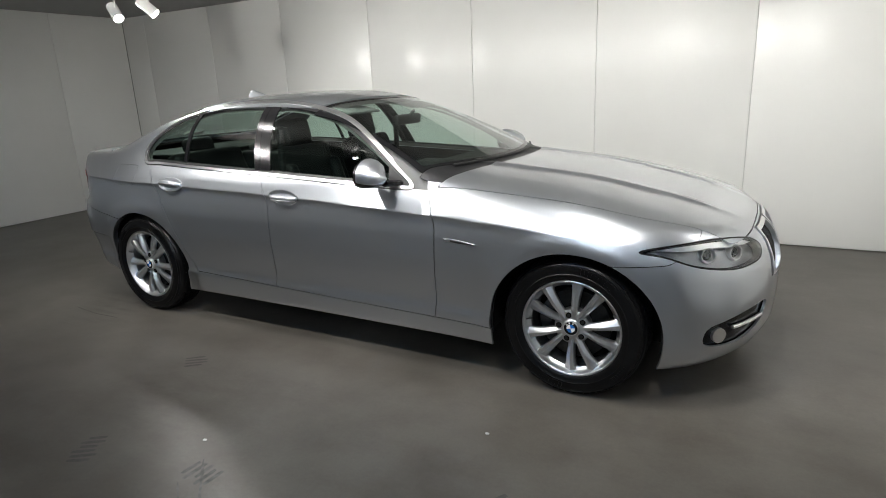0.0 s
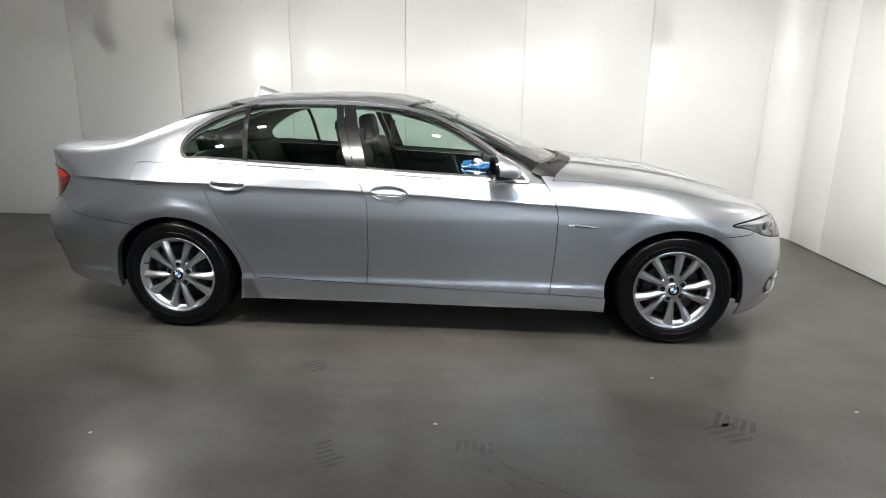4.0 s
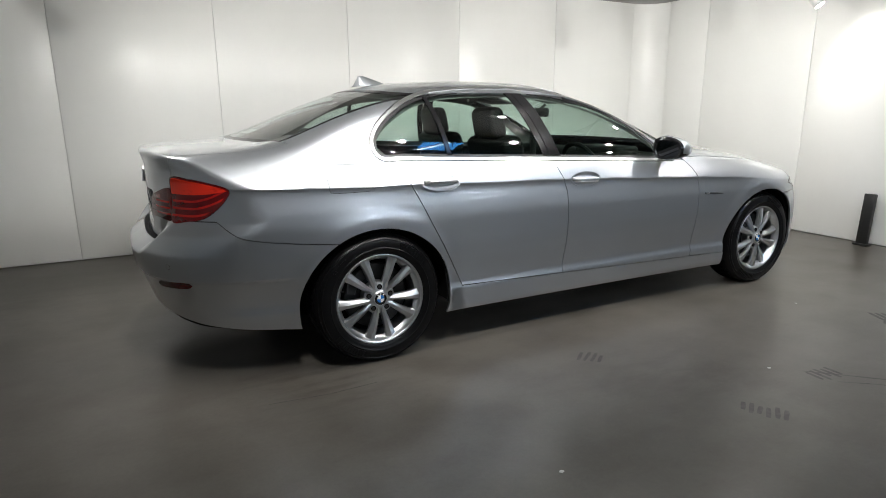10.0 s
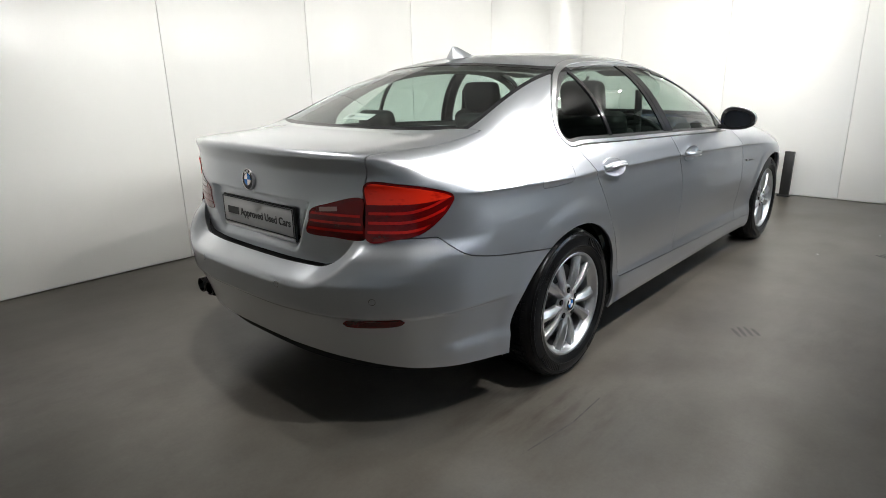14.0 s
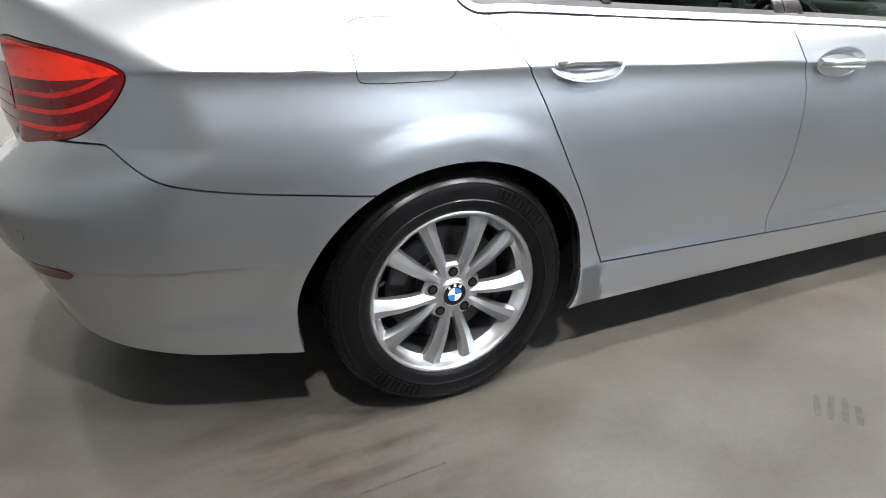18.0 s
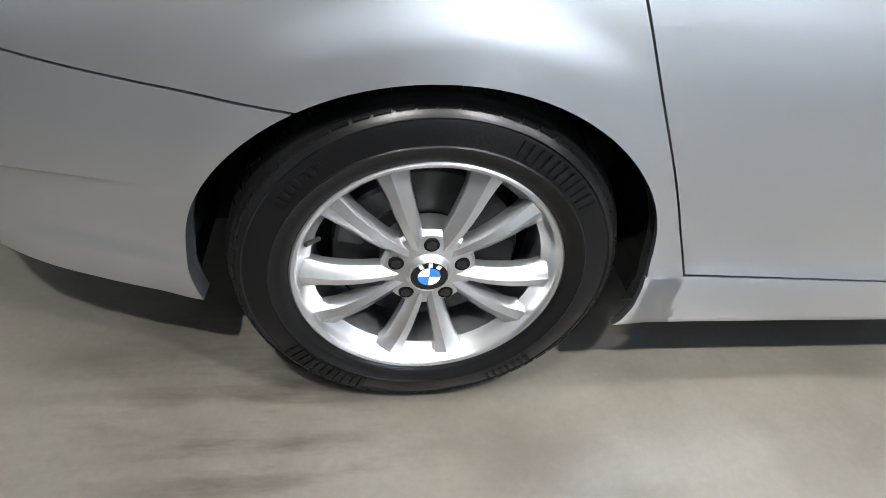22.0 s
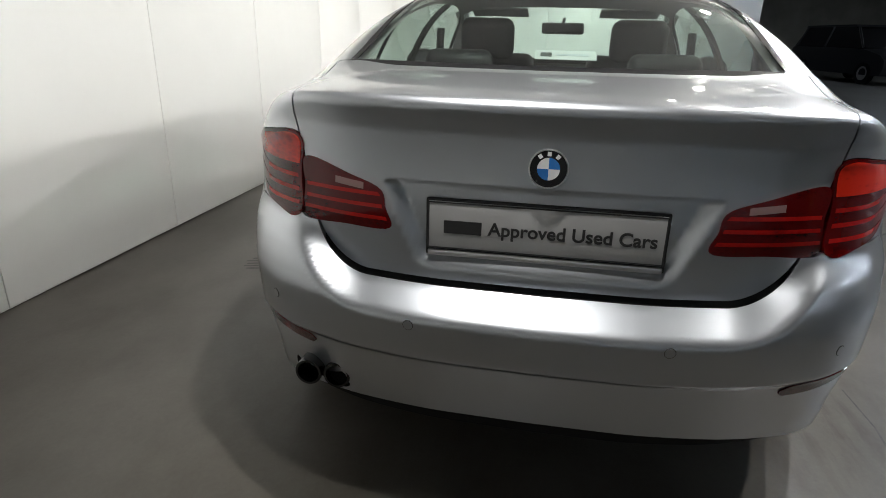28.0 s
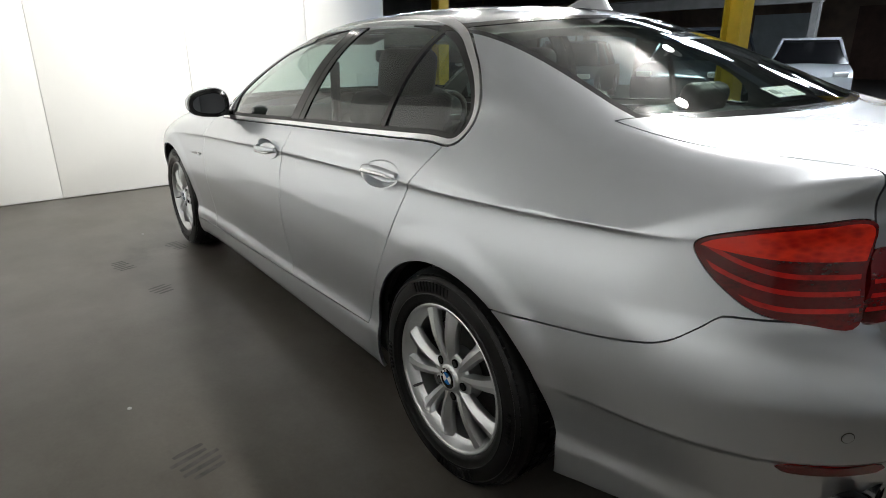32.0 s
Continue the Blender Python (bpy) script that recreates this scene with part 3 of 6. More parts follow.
def clip_region(tests, within=None, whole=False):
    """The part of the half body where every test is positive: points and faces."""
    GRID, QUADS = GRIDS[LID[0]]
    c = GRID[QUADS].mean(1)
    faces = QUADS if within is None else QUADS[within(c)]
    used = np.unique(faces)
    back = np.full(len(GRID), -1)
    back[used] = np.arange(len(used))
    pts = GRID[used]
    faces = [tuple(f) for f in back[faces]]
    for test in tests:
        if not faces:
            break
        v = test(pts)
        v = np.where(np.abs(v) < 1e-6, 1e-6, v)
        made, extra, kept = {}, [], []
        for f in faces:
            s = [v[k] > 0 for k in f]
            if all(s):
                kept.append(f)
            elif any(s):
                out = []
                for a, b, sa, sb in zip(f, f[1:] + f[:1], s, s[1:] + s[:1]):
                    if sa:
                        out.append(a)
                    if sa != sb:
                        key = (min(a, b), max(a, b))
                        if key not in made:
                            t = v[key[0]] / (v[key[0]] - v[key[1]])
                            made[key] = len(pts) + len(extra)
                            extra.append(pts[key[0]] + (pts[key[1]] - pts[key[0]]) * t)
                        out.append(made[key])
                kept.append(tuple(out))
        if extra:
            pts = np.concatenate([pts, np.array(extra)])
        faces = kept
    if not faces:
        return np.zeros((0, 3)), []
    if whole:
        up = list(range(len(pts)))

        def top(k):
            while up[k] != k:
                up[k] = up[up[k]]
                k = up[k]
            return k

        for f in faces:
            for k in f[1:]:
                up[top(k)] = top(f[0])
        islands = [top(f[0]) for f in faces]
        most = max(set(islands), key=islands.count)
        faces = [f for f, k in zip(faces, islands) if k == most]
    used = np.unique(np.concatenate([np.array(f) for f in faces]))
    back = np.full(len(pts), -1)
    back[used] = np.arange(len(used))
    return snap(pts[used]), [tuple(back[list(f)]) for f in faces]


def shell(name, regions, mat, parent, label="", lift=0.0, rim=0.012, sides=(-1,)):
    """A panel out of clipped regions: its outer skin, moved out by lift, and a rim turned inwards along its edges."""
    verts, faces, normals = [], [], []
    for pts, fs in regions:
        if not fs:
            continue
        nrm = gradient(pts)
        out = pts + nrm * lift
        for s in sides:
            off = len(verts)
            flip = np.array([1, s, 1])
            verts += [tuple(p) for p in out * flip]
            n2 = nrm * flip
            count = {}
            for f in fs:
                f2 = tuple(k + off for k in (f if s < 0 else f[::-1]))
                faces.append(f2)
                normals += [tuple(n2[k - off]) for k in f2]
                for a, b in zip(f2, f2[1:] + f2[:1]):
                    count[(a, b)] = 1
            if rim:
                inner = {}
                for a, b in list(count):
                    if (b, a) in count or (abs(verts[a][1]) < 1e-4 and abs(verts[b][1]) < 1e-4):
                        continue
                    for k in (a, b):
                        if k not in inner:
                            inner[k] = len(verts)
                            verts.append(tuple(np.array(verts[k]) - n2[k - off] * rim))
                    f2 = (b, a, inner[a], inner[b])
                    e1, e2 = np.array(verts[a]) - verts[b], np.array(verts[inner[a]]) - verts[a]
                    q = np.cross(e1, e2)
                    q = q / (np.linalg.norm(q) + 1e-12)
                    faces.append(f2)
                    normals += [tuple(q)] * 4
    me = bpy.data.meshes.new(name)
    me.from_pydata(verts, [], faces)
    me.materials.append(mat)
    me.polygons.foreach_set("use_smooth", [True] * len(me.polygons))
    me.normals_split_custom_set(normals)
    ob = new(name, me)
    ob.parent = parent
    if label:
        tagged(ob, label)
    return ob


def outline(points, n=14):
    """A closed smooth outline through side-view points."""
    p = np.array(points, float)
    out = []
    for i in range(len(p)):
        a, b, c, d = p[i - 1], p[i], p[(i + 1) % len(p)], p[(i + 2) % len(p)]
        for k in range(n):
            t = k / n
            out.append(0.5 * (2 * b + (c - a) * t + (2 * a - 5 * b + 4 * c - d) * t**2 + (3 * b - a - 3 * c + d) * t**3))
    return np.array(out)


def depth_in(poly, u, v):
    """How deep points lie inside an outline (negative outside)."""
    a, b = poly, np.roll(poly, -1, 0)
    best, inside = np.full(len(u), 1e9), np.zeros(len(u), bool)
    for (ax, ay), (bx, by) in zip(a, b):
        dx, dy = bx - ax, by - ay
        t = np.clip(((u - ax) * dx + (v - ay) * dy) / (dx * dx + dy * dy + 1e-12), 0, 1)
        best = np.minimum(best, (u - ax - t * dx) ** 2 + (v - ay - t * dy) ** 2)
        cross = (ay > v) != (by > v)
        inside ^= cross & (u < (bx - ax) * (v - ay) / (by - ay + 1e-12) + ax)
    return np.sqrt(best) * np.where(inside, 1, -1)


GAP = 0.0022
rear_cut = curve1((0.25, 0.50), (0.332, 0.478), (0.458, 0.415), (0.68, 0.296), (0.90, 0.180), (1.026, 0.086), (1.1, 0.03))
mid_cut = curve1((0.25, 1.155), (0.299, 1.16), (0.55, 1.176), (0.774, 1.173), (0.99, 1.092), (1.35, 0.98))
front_cut = curve1((0.25, 2.25), (0.286, 2.254), (0.741, 2.275), (0.843, 2.251), (0.95, 2.19), (1.05, 2.13))
door_low = curve1((0.3, 0.338), (0.478, 0.333), (2.25, 0.282), (2.6, 0.275))
sill_low = curve1((0.3, 0.193), (0.40, 0.195), (2.5, 0.182), (2.7, 0.18))
DLO = outline([(0.062, 1.034), (0.03, 1.10), (0.075, 1.175), (0.17, 1.245), (0.31, 1.313), (0.50, 1.356), (0.75, 1.372), (1.02, 1.370), (1.32, 1.338), (1.58, 1.268), (1.82, 1.145), (2.0, 1.02), (2.085, 0.952), (2.03, 0.946), (1.5, 0.972), (1.1, 0.991), (0.6, 1.012), (0.2, 1.030)])


def arch(c, a=0.402, b=0.383):
    return lambda p: (np.sqrt(((p[:, 0] - c) / a) ** 2 + ((p[:, 2] - 0.315) / b) ** 2) - 1) * 0.39


def past(fx, sign, gap=GAP):
    """Positive to the front (sign 1) or rear (-1) of a cut given as x over z."""
    return lambda p: sign * (p[:, 0] - fx(p[:, 2])) - gap


def over(fz, sign, gap=GAP):
    return lambda p: sign * (p[:, 2] - fz(p[:, 0])) - gap


def dlo(gap):
    return lambda p: depth_in(DLO, p[:, 0], p[:, 2]) - gap


def not_dlo(gap):
    return lambda p: -depth_in(DLO, p[:, 0], p[:, 2]) - gap


car = tagged(new("car"), "silver four-door saloon car with alloy wheels, parked on the concrete floor", "car")

# lines that divide the body, seen from above or from its ends
hood_edge = curve1((2.0, 0.80), (2.3, 0.785), (2.7, 0.775), (3.2, 0.735), (3.45, 0.665), (3.60, 0.60), (3.8, 0.5))
hood_front = curve1((0.0, 3.675), (0.3, 3.665), (0.5, 3.635), (0.62, 3.58), (0.8, 3.45))
lid_edge = curve1((-1.1, 0.60), (-0.9, 0.605), (-0.75, 0.628), (-0.5, 0.668), (-0.3, 0.69))
rear_top = curve1((-1.2, 0.765), (-0.80, 0.775), (-0.735, 0.775), (-0.70, 0.745), (-0.66, 0.712), (-0.62, 0.695), (-0.22, 0.642), (0.0, 0.62))
front_top = curve1((0, 0.86), (30, 0.86), (50, 0.82), (62, 0.70), (67, 0.666), (90, 0.655))
bumper_low_r = curve1((-1.2, 0.345), (-1.02, 0.320), (-0.8, 0.275), (-0.6, 0.245), (-0.4, 0.228), (0.0, 0.20))
bumper_low_f = curve1((2.9, 0.178), (3.3, 0.178), (3.5, 0.18), (3.8, 0.20))
TAIL_OUT = outline([(47.6, 0.766), (47.7, 0.87), (47.8, 0.966), (56, 0.963), (63, 0.945), (68.2, 0.918), (67.3, 0.875), (64, 0.825), (60, 0.788), (54, 0.770)], 6)
TAIL_IN = outline([(29.6, 0.772), (30.3, 0.82), (31.4, 0.862), (37, 0.888), (46.6, 0.916), (46.7, 0.84), (46.8, 0.767), (38, 0.768)], 6)
LAMP = outline([(74, 0.722), (66, 0.744), (52, 0.752), (38, 0.730), (31, 0.698), (30, 0.66), (34, 0.628), (46, 0.622), (58, 0.650), (67, 0.698)], 6)
FOG = outline([(55, 0.375), (50, 0.40), (42, 0.425), (31, 0.435), (30, 0.40), (34, 0.325), (44, 0.285), (52, 0.285), (56, 0.31)], 6)
REFLECT = outline([(41.0, 0.456), (41.6, 0.482), (48, 0.489), (54, 0.492), (55.4, 0.480), (53.5, 0.464), (47, 0.457)], 5)
FLAP = outline([(-0.232, 0.895), (-0.215, 0.882), (-0.12, 0.880), (-0.03, 0.882), (-0.012, 0.898), (-0.004, 0.95), (-0.012, 1.000), (-0.12, 1.008), (-0.225, 1.002), (-0.236, 0.95)], 5)


def angle_rear(p):
    return np.degrees(np.arctan2(p[:, 1], -(p[:, 0] + 0.35)))


def angle_front(p):
    return np.degrees(np.arctan2(p[:, 1], p[:, 0] - 3.0))


def tail_depth(poly):
    # about 1.4 cm of arc to the degree
    q = poly * np.array([0.014, 1.0])
    return lambda p: np.where(p[:, 0] < -0.5, depth_in(q, angle_rear(p) * 0.014, p[:, 2]), -1)


def lamp_depth(poly):
    q = poly * np.array([0.014, 1.0])
    return lambda p: np.where(p[:, 0] > 3.1, depth_in(q, angle_front(p) * 0.014, p[:, 2]), -1)


def lid_depth(p):
    side = np.where(p[:, 0] < -0.86, np.minimum(p[:, 1] - lid_out(p[:, 1], p[:, 2]), lid_edge(p[:, 0])), lid_edge(p[:, 0]))
    return np.minimum(np.minimum(side - p[:, 1], p[:, 2] - 0.657), -0.545 + 0.38 * p[:, 1] ** 2 - p[:, 0])


def hood_depth(p):
    return np.minimum(np.minimum(hood_front(p[:, 1]) - p[:, 0], hood_edge(p[:, 0]) - p[:, 1]), np.minimum(p[:, 0] - (2.43 - 0.30 * p[:, 1] ** 2), p[:, 2] - 0.58))


def ws_depth(p):
    x, w, z = p[:, 0], p[:, 1], p[:, 2]
    return np.minimum(np.minimum(0.738 - 0.46 * (z - 1.02) - w, x - (1.475 - 0.36 * w**2)), 2.335 - 0.36 * w**2 - x)


def bl_depth(p):
    x, w, z = p[:, 0], p[:, 1], p[:, 2]
    d = np.minimum(np.minimum(0.640 - 0.22 * (z - 1.10) - w, (1.378 - 0.10 * w**2 - z) * 2), (z - 1.109) * 2)
    return np.where(x < 0.45, d, -1)


def roof_depth(p):
    x, w, z = p[:, 0], p[:, 1], p[:, 2]
    return np.minimum(np.minimum(0.565 - w, 1.455 - 0.36 * w**2 - x), np.minimum(x - (0.168 + 0.22 * w**2), z - 1.2))


inv = lambda f, gap=GAP: (lambda p: -f(p) - gap)
ins = lambda f, gap=GAP: (lambda p: f(p) - gap)
tail_o, tail_i, lamp_d, fog_d = tail_depth(TAIL_OUT), tail_depth(TAIL_IN), lamp_depth(LAMP), lamp_depth(FOG)
flap_d = lambda p: depth_in(FLAP, p[:, 0], p[:, 2])


def lens(name, dark, bright, scale):
    """Moulded red lens plastic: small optics of lighter and darker red under a smooth face."""
    m = material(name, dark, rough=0.12, spec=0.35, coat=0.5)
    nt = m.node_tree
    tc = nt.nodes.new("ShaderNodeTexCoord")
    mp = nt.nodes.new("ShaderNodeMapping")
    mp.inputs["Scale"].default_value = (1, 1, 2.2)
    v = nt.nodes.new("ShaderNodeTexVoronoi")
    v.inputs["Scale"].default_value = scale
    n = nt.nodes.new("ShaderNodeTexNoise")
    n.inputs["Scale"].default_value = 9
    r = nt.nodes.new("ShaderNodeValToRGB")
    r.color_ramp.elements[0].position, r.color_ramp.elements[1].position = 0.36, 0.66
    r.color_ramp.elements[0].color, r.color_ramp.elements[1].color = (*dark, 1), (*bright, 1)
    a = nt.nodes.new("ShaderNodeMath")
    a.operation = "MULTIPLY_ADD"
    a.inputs[1].default_value = 0.35
    nt.links.new(tc.outputs["Object"], mp.inputs["Vector"])
    nt.links.new(mp.outputs[0], v.inputs["Vector"])
    nt.links.new(mp.outputs[0], n.inputs["Vector"])
    nt.links.new(v.outputs["Distance"], a.inputs[0])
    nt.links.new(n.outputs["Fac"], a.inputs[2])
    nt.links.new(a.outputs[0], r.inputs["Fac"])
    nt.links.new(r.outputs["Color"], nt.nodes["Principled BSDF"].inputs["Base Color"])
    return m


RED = lens("red_lens", (0.22, 0.003, 0.003), (0.42, 0.007, 0.005), 60)
RED_BRIGHT = lens("bright_red_lens", (0.42, 0.007, 0.003), (0.76, 0.026, 0.008), 45)
RED_DARK = lens("dark_red_lens", (0.040, 0.0006, 0.001), (0.10, 0.0014, 0.002), 80)
CLEAR_RED = material("pale_reverse_lens", (0.30, 0.16, 0.15), rough=0.1, coat=1.0)


def band(x0, x1, w0=0.0):
    return lambda c: (c[:, 0] > x0) & (c[:, 0] < x1) & (c[:, 1] >= w0)


def nose(a, z, s):
    """A point on the front of the car, at an angle from straight ahead."""
    lo, hi = 0.2, 1.2
    d = np.array([math.cos(radians(a)), math.sin(radians(a)), 0])
    for _ in range(30):
        mid = (lo + hi) / 2
        lo, hi = (mid, hi) if body_f((np.array([3.0, 0, z]) + d * mid)[None])[0] < 0 else (lo, mid)
    return Vector((3.0 + d[0] * lo, s * d[1] * lo, z))


def build_body():
    BOTH = (-1, 1)
    doors = {}
    skin_f = clip_region([past(mid_cut, 1), past(front_cut, -1), over(door_low, 1), not_dlo(0.020), over(belt_z, -1, 0.004)], band(0.9, 2.4, 0.42))
    skin_r = clip_region([past(rear_cut, 1), past(mid_cut, -1), over(door_low, 1), not_dlo(0.020), over(belt_z, -1, 0.004), arch(RW, 0.409, 0.390)], band(-0.1, 1.3, 0.42))
    wing = clip_region([past(front_cut, 1), inv(hood_depth), lambda p: np.where(p[:, 0] < 2.46, np.minimum(belt_z(p[:, 0]) + 0.035 - p[:, 2], p[:, 1] - 0.755), 1.0), lambda p: p[:, 1] - 0.45, arch(FW), inv(lamp_d), lambda p: np.where(p[:, 0] > 3.12, p[:, 2] - front_top(angle_front(p)) - GAP, 1.0), over(sill_low, 1, 0), lambda p: np.where(p[:, 0] < 2.62, p[:, 2] - door_low(p[:, 0]) - GAP, 1.0)], band(2.05, 3.7, 0.40))
    quarter_tests = [lambda p: np.maximum(rear_cut(p[:, 2]) - p[:, 0] - GAP, p[:, 2] - belt_z(p[:, 0]) - 0.004), not_dlo(0.020), arch(RW), lambda p: np.where(p[:, 0] > -0.1, 1.0, p[:, 2] - rear_top(p[:, 0]) - GAP), over(sill_low, 1, 0), inv(lid_depth), inv(bl_depth, 0.0), inv(ws_depth, 0.0), inv(roof_depth), inv(tail_o), inv(tail_i), lambda p: 2.30 - 0.25 * p[:, 1] ** 2 - p[:, 0], lambda p: np.where(p[:, 0] < 0.2, p[:, 1] - 0.3, 1.0)]
    quarter = clip_region(quarter_tests, band(-1.2, 2.4, 0.3), True)
    quarter_flap = clip_region(quarter_tests + [inv(flap_d, 0.0010)], band(-1.2, 2.4, 0.3), True)
    flap = clip_region([ins(flap_d, 0.0010)], band(-0.4, 0.1, 0.5))
    sill = clip_region([over(sill_low, 1, 0), over(door_low, -1), lambda p: p[:, 0] - 0.398, lambda p: 2.575 - p[:, 0]], band(0.3, 2.8, 0.4))
    chrome = clip_region([not_dlo(0.0), lambda p: depth_in(DLO, p[:, 0], p[:, 2]) + 0.0150], band(-0.1, 2.2, 0.4))
    frit = clip_region([dlo(0.0), lambda p: 0.016 - depth_in(DLO, p[:, 0], p[:, 2])], band(-0.1, 2.2, 0.4))
    div = lambda z: 0.44 - 0.125 * (z - 1.02)
    b_r, b_f = (lambda z: mid_cut(z) - 0.045), (lambda z: mid_cut(z) + 0.075)
    g_q = clip_region([dlo(0.015), past(div, -1, 0.012)], band(-0.1, 0.6, 0.4))
    g_r = clip_region([dlo(0.015), past(div, 1, 0.012), past(b_r, -1, 0.0)], band(0.3, 1.3, 0.4))
    g_f = clip_region([dlo(0.015), past(b_f, 1, 0.0), lambda p: 1.965 - 0.2 * (p[:, 2] - 0.95) - p[:, 0]], band(0.9, 2.2, 0.4))
    tri = clip_region([dlo(0.012), lambda p: p[:, 0] - 1.965 + 0.2 * (p[:, 2] - 0.95)], band(1.8, 2.2, 0.4))
    pil_d = clip_region([dlo(0.012), past(div, 1, -0.013), past(div, -1, -0.013)], band(0.3, 0.6, 0.4))
    pil_r = clip_region([dlo(0.010), past(b_r, 1, 0.0), past(mid_cut, -1, 0.002)], band(0.8, 1.3, 0.4))
    pil_f = clip_region([dlo(0.010), past(mid_cut, 1, 0.002), past(b_f, -1, 0.0)], band(0.8, 1.4, 0.4))
    t_out = clip_region([ins(tail_o, 0.0)], band(-1.2, -0.5, 0.3))
    LID[0] = True
    t_in = clip_region([ins(tail_i, 0.0)], band(-1.2, -0.6, 0.2))
    lid = clip_region([ins(lid_depth), inv(tail_i, 0.0)], band(-1.2, -0.3))
    LID[0] = False
    lamp = clip_region([ins(lamp_d, 0.0)], band(3.1, 3.9, 0.2))
    fog = clip_region([ins(fog_d, 0.0)], band(3.1, 3.9, 0.2))
    refl = clip_region([lambda p: depth_in(REFLECT * np.array([0.014, 1.0]), angle_rear(p) * 0.014, p[:, 2])], band(-1.2, -0.6, 0.3))

    def tail_band(depth, lo, hi, inner=0.006, a0=0.0, a1=90.0):
        return clip_region([ins(depth, inner), lambda p: p[:, 2] - lo(p), lambda p: hi(p) - p[:, 2], lambda p: angle_rear(p) - a0, lambda p: a1 - angle_rear(p)], band(-1.2, -0.5, 0.2))

    # the light bars bend upwards at the outer end
    bend = lambda base, rise: (lambda p: base + rise * np.clip((angle_rear(p) - 55) / 10, 0, 1.4) ** 2)
    upper = tail_band(tail_o, bend(0.893, 0.012), lambda p: p[:, 2] + 1, 0.007)
    bars_o = [tail_band(tail_o, bend(z, 0.035), bend(z + 0.010, 0.035), 0.010) for z in (0.792, 0.825, 0.858)]
    LID[0] = True
    bars_i = [tail_band(tail_i, bend(z, 0), bend(z + 0.009, 0), 0.008) for z in (0.790, 0.818, 0.846)]
    reverse = tail_band(tail_i, lambda p: 0.860 + 0.0012 * (angle_rear(p) - 36), lambda p: 0.876 + 0.0012 * (angle_rear(p) - 36), 0.006, 34.5, 40)

    LID[0] = False

    for s in (-1, 1):
        one = (s,)
        fd, rd = new("front_door"), new("rear_door")
        fd.parent = rd.parent = car
        shell("door_skin", [skin_f], PAINT, fd, sides=one)
        shell("door_skin", [skin_r], PAINT, rd, sides=one)
        shell("window_glass", [g_f], SIDE_GLASS, fd, "tinted clear glass", lift=-0.005, rim=0.004, sides=one)
        shell("window_glass", [g_r], SIDE_GLASS, rd, "tinted clear glass", lift=-0.005, rim=0.004, sides=one)
        shell("quarter_glass", [g_q], SIDE_GLASS, rd, "tinted clear glass", lift=-0.005, rim=0.004, sides=one)
        shell("pillar_cover", [pil_f], GLOSS_BLACK, fd, "gloss black pillar cover", lift=-0.001, rim=0.006, sides=one)
        shell("pillar_cover", [pil_r], GLOSS_BLACK, rd, "gloss black pillar cover", lift=-0.001, rim=0.006, sides=one)
        shell("window_bar", [pil_d], GLOSS_BLACK, rd, "black window divider", lift=0.001, rim=0.008, sides=one)
        shell("mirror_base", [tri], PLASTIC, fd, "black mirror triangle", lift=0.0, rim=0.006, sides=one)
        shell("window_seal", [frit], PLASTIC, car, "black rubber seal round the windows", lift=-0.002, rim=0.006, sides=one)
        shell("window_trim", [chrome], CHROME, car, "satin chrome strip round the windows", lift=0.003, rim=0.010, sides=one)
        shell("front_wing", [wing], PAINT, car, sides=one)
        shell("side_frame", [quarter_flap if s < 0 else quarter], PAINT, car, sides=one)
        if s < 0:
            shell("fuel_flap", [flap], PAINT, car, "silver fuel filler flap", sides=one)
        shell("sill", [sill], PAINT, car, sides=one)
        tl = shell("tail_light", [t_out], RED_DARK, car, "dark red glossy tail light", lift=0.003, rim=0.012, sides=one)
        shell("upper_lens", [upper], RED_BRIGHT, tl, "bright orange-red upper lens", lift=0.0045, rim=0.003, sides=one)
        for b in bars_o:
            shell("light_bar", [b], RED, tl, "bright red light bar", lift=0.0038, rim=0, sides=one)
        LID[0] = True
        li = shell("lid_light", [t_in], RED_DARK, car, "dark red tail light on the boot lid", lift=0.003, rim=0.012, sides=one)
        for b in bars_i:
            shell("light_bar", [b], RED, li, "red light bar", lift=0.0038, rim=0, sides=one)
        shell("reverse_lens", [reverse], CLEAR_RED, li, "pale reversing lens", lift=0.0045, rim=0.003, sides=one)
        LID[0] = False
        hl = shell("headlight", [lamp], CLEAR, car, "clear glass headlight with chrome inside", lift=0.001, rim=0.02, sides=one)
        shell("headlight_bowl", [lamp], material("headlight_bowl", (0.42, 0.43, 0.45), rough=0.3, metal=0.8), hl, "bright reflector bowl of the headlight", lift=-0.045, rim=0.0, sides=one)
        shell("headlight_rim", [clip_region([ins(lamp_d, 0.0), lambda p: 0.005 - lamp_d(p)], band(3.1, 3.9, 0.2))], GLOSS_BLACK, hl, "black edge of the headlight", lift=0.0015, rim=0.01, sides=one)
        shell("brow", [clip_region([ins(lamp_d, 0.008), lambda p: 0.030 - lamp_d(p), lambda p: p[:, 2] - 0.712 - 0.0006 * (angle_front(p) - 45)], band(3.1, 3.9, 0.2))], CHROME, hl, "bright light brow over the projectors", lift=-0.012, rim=0.012, sides=one)
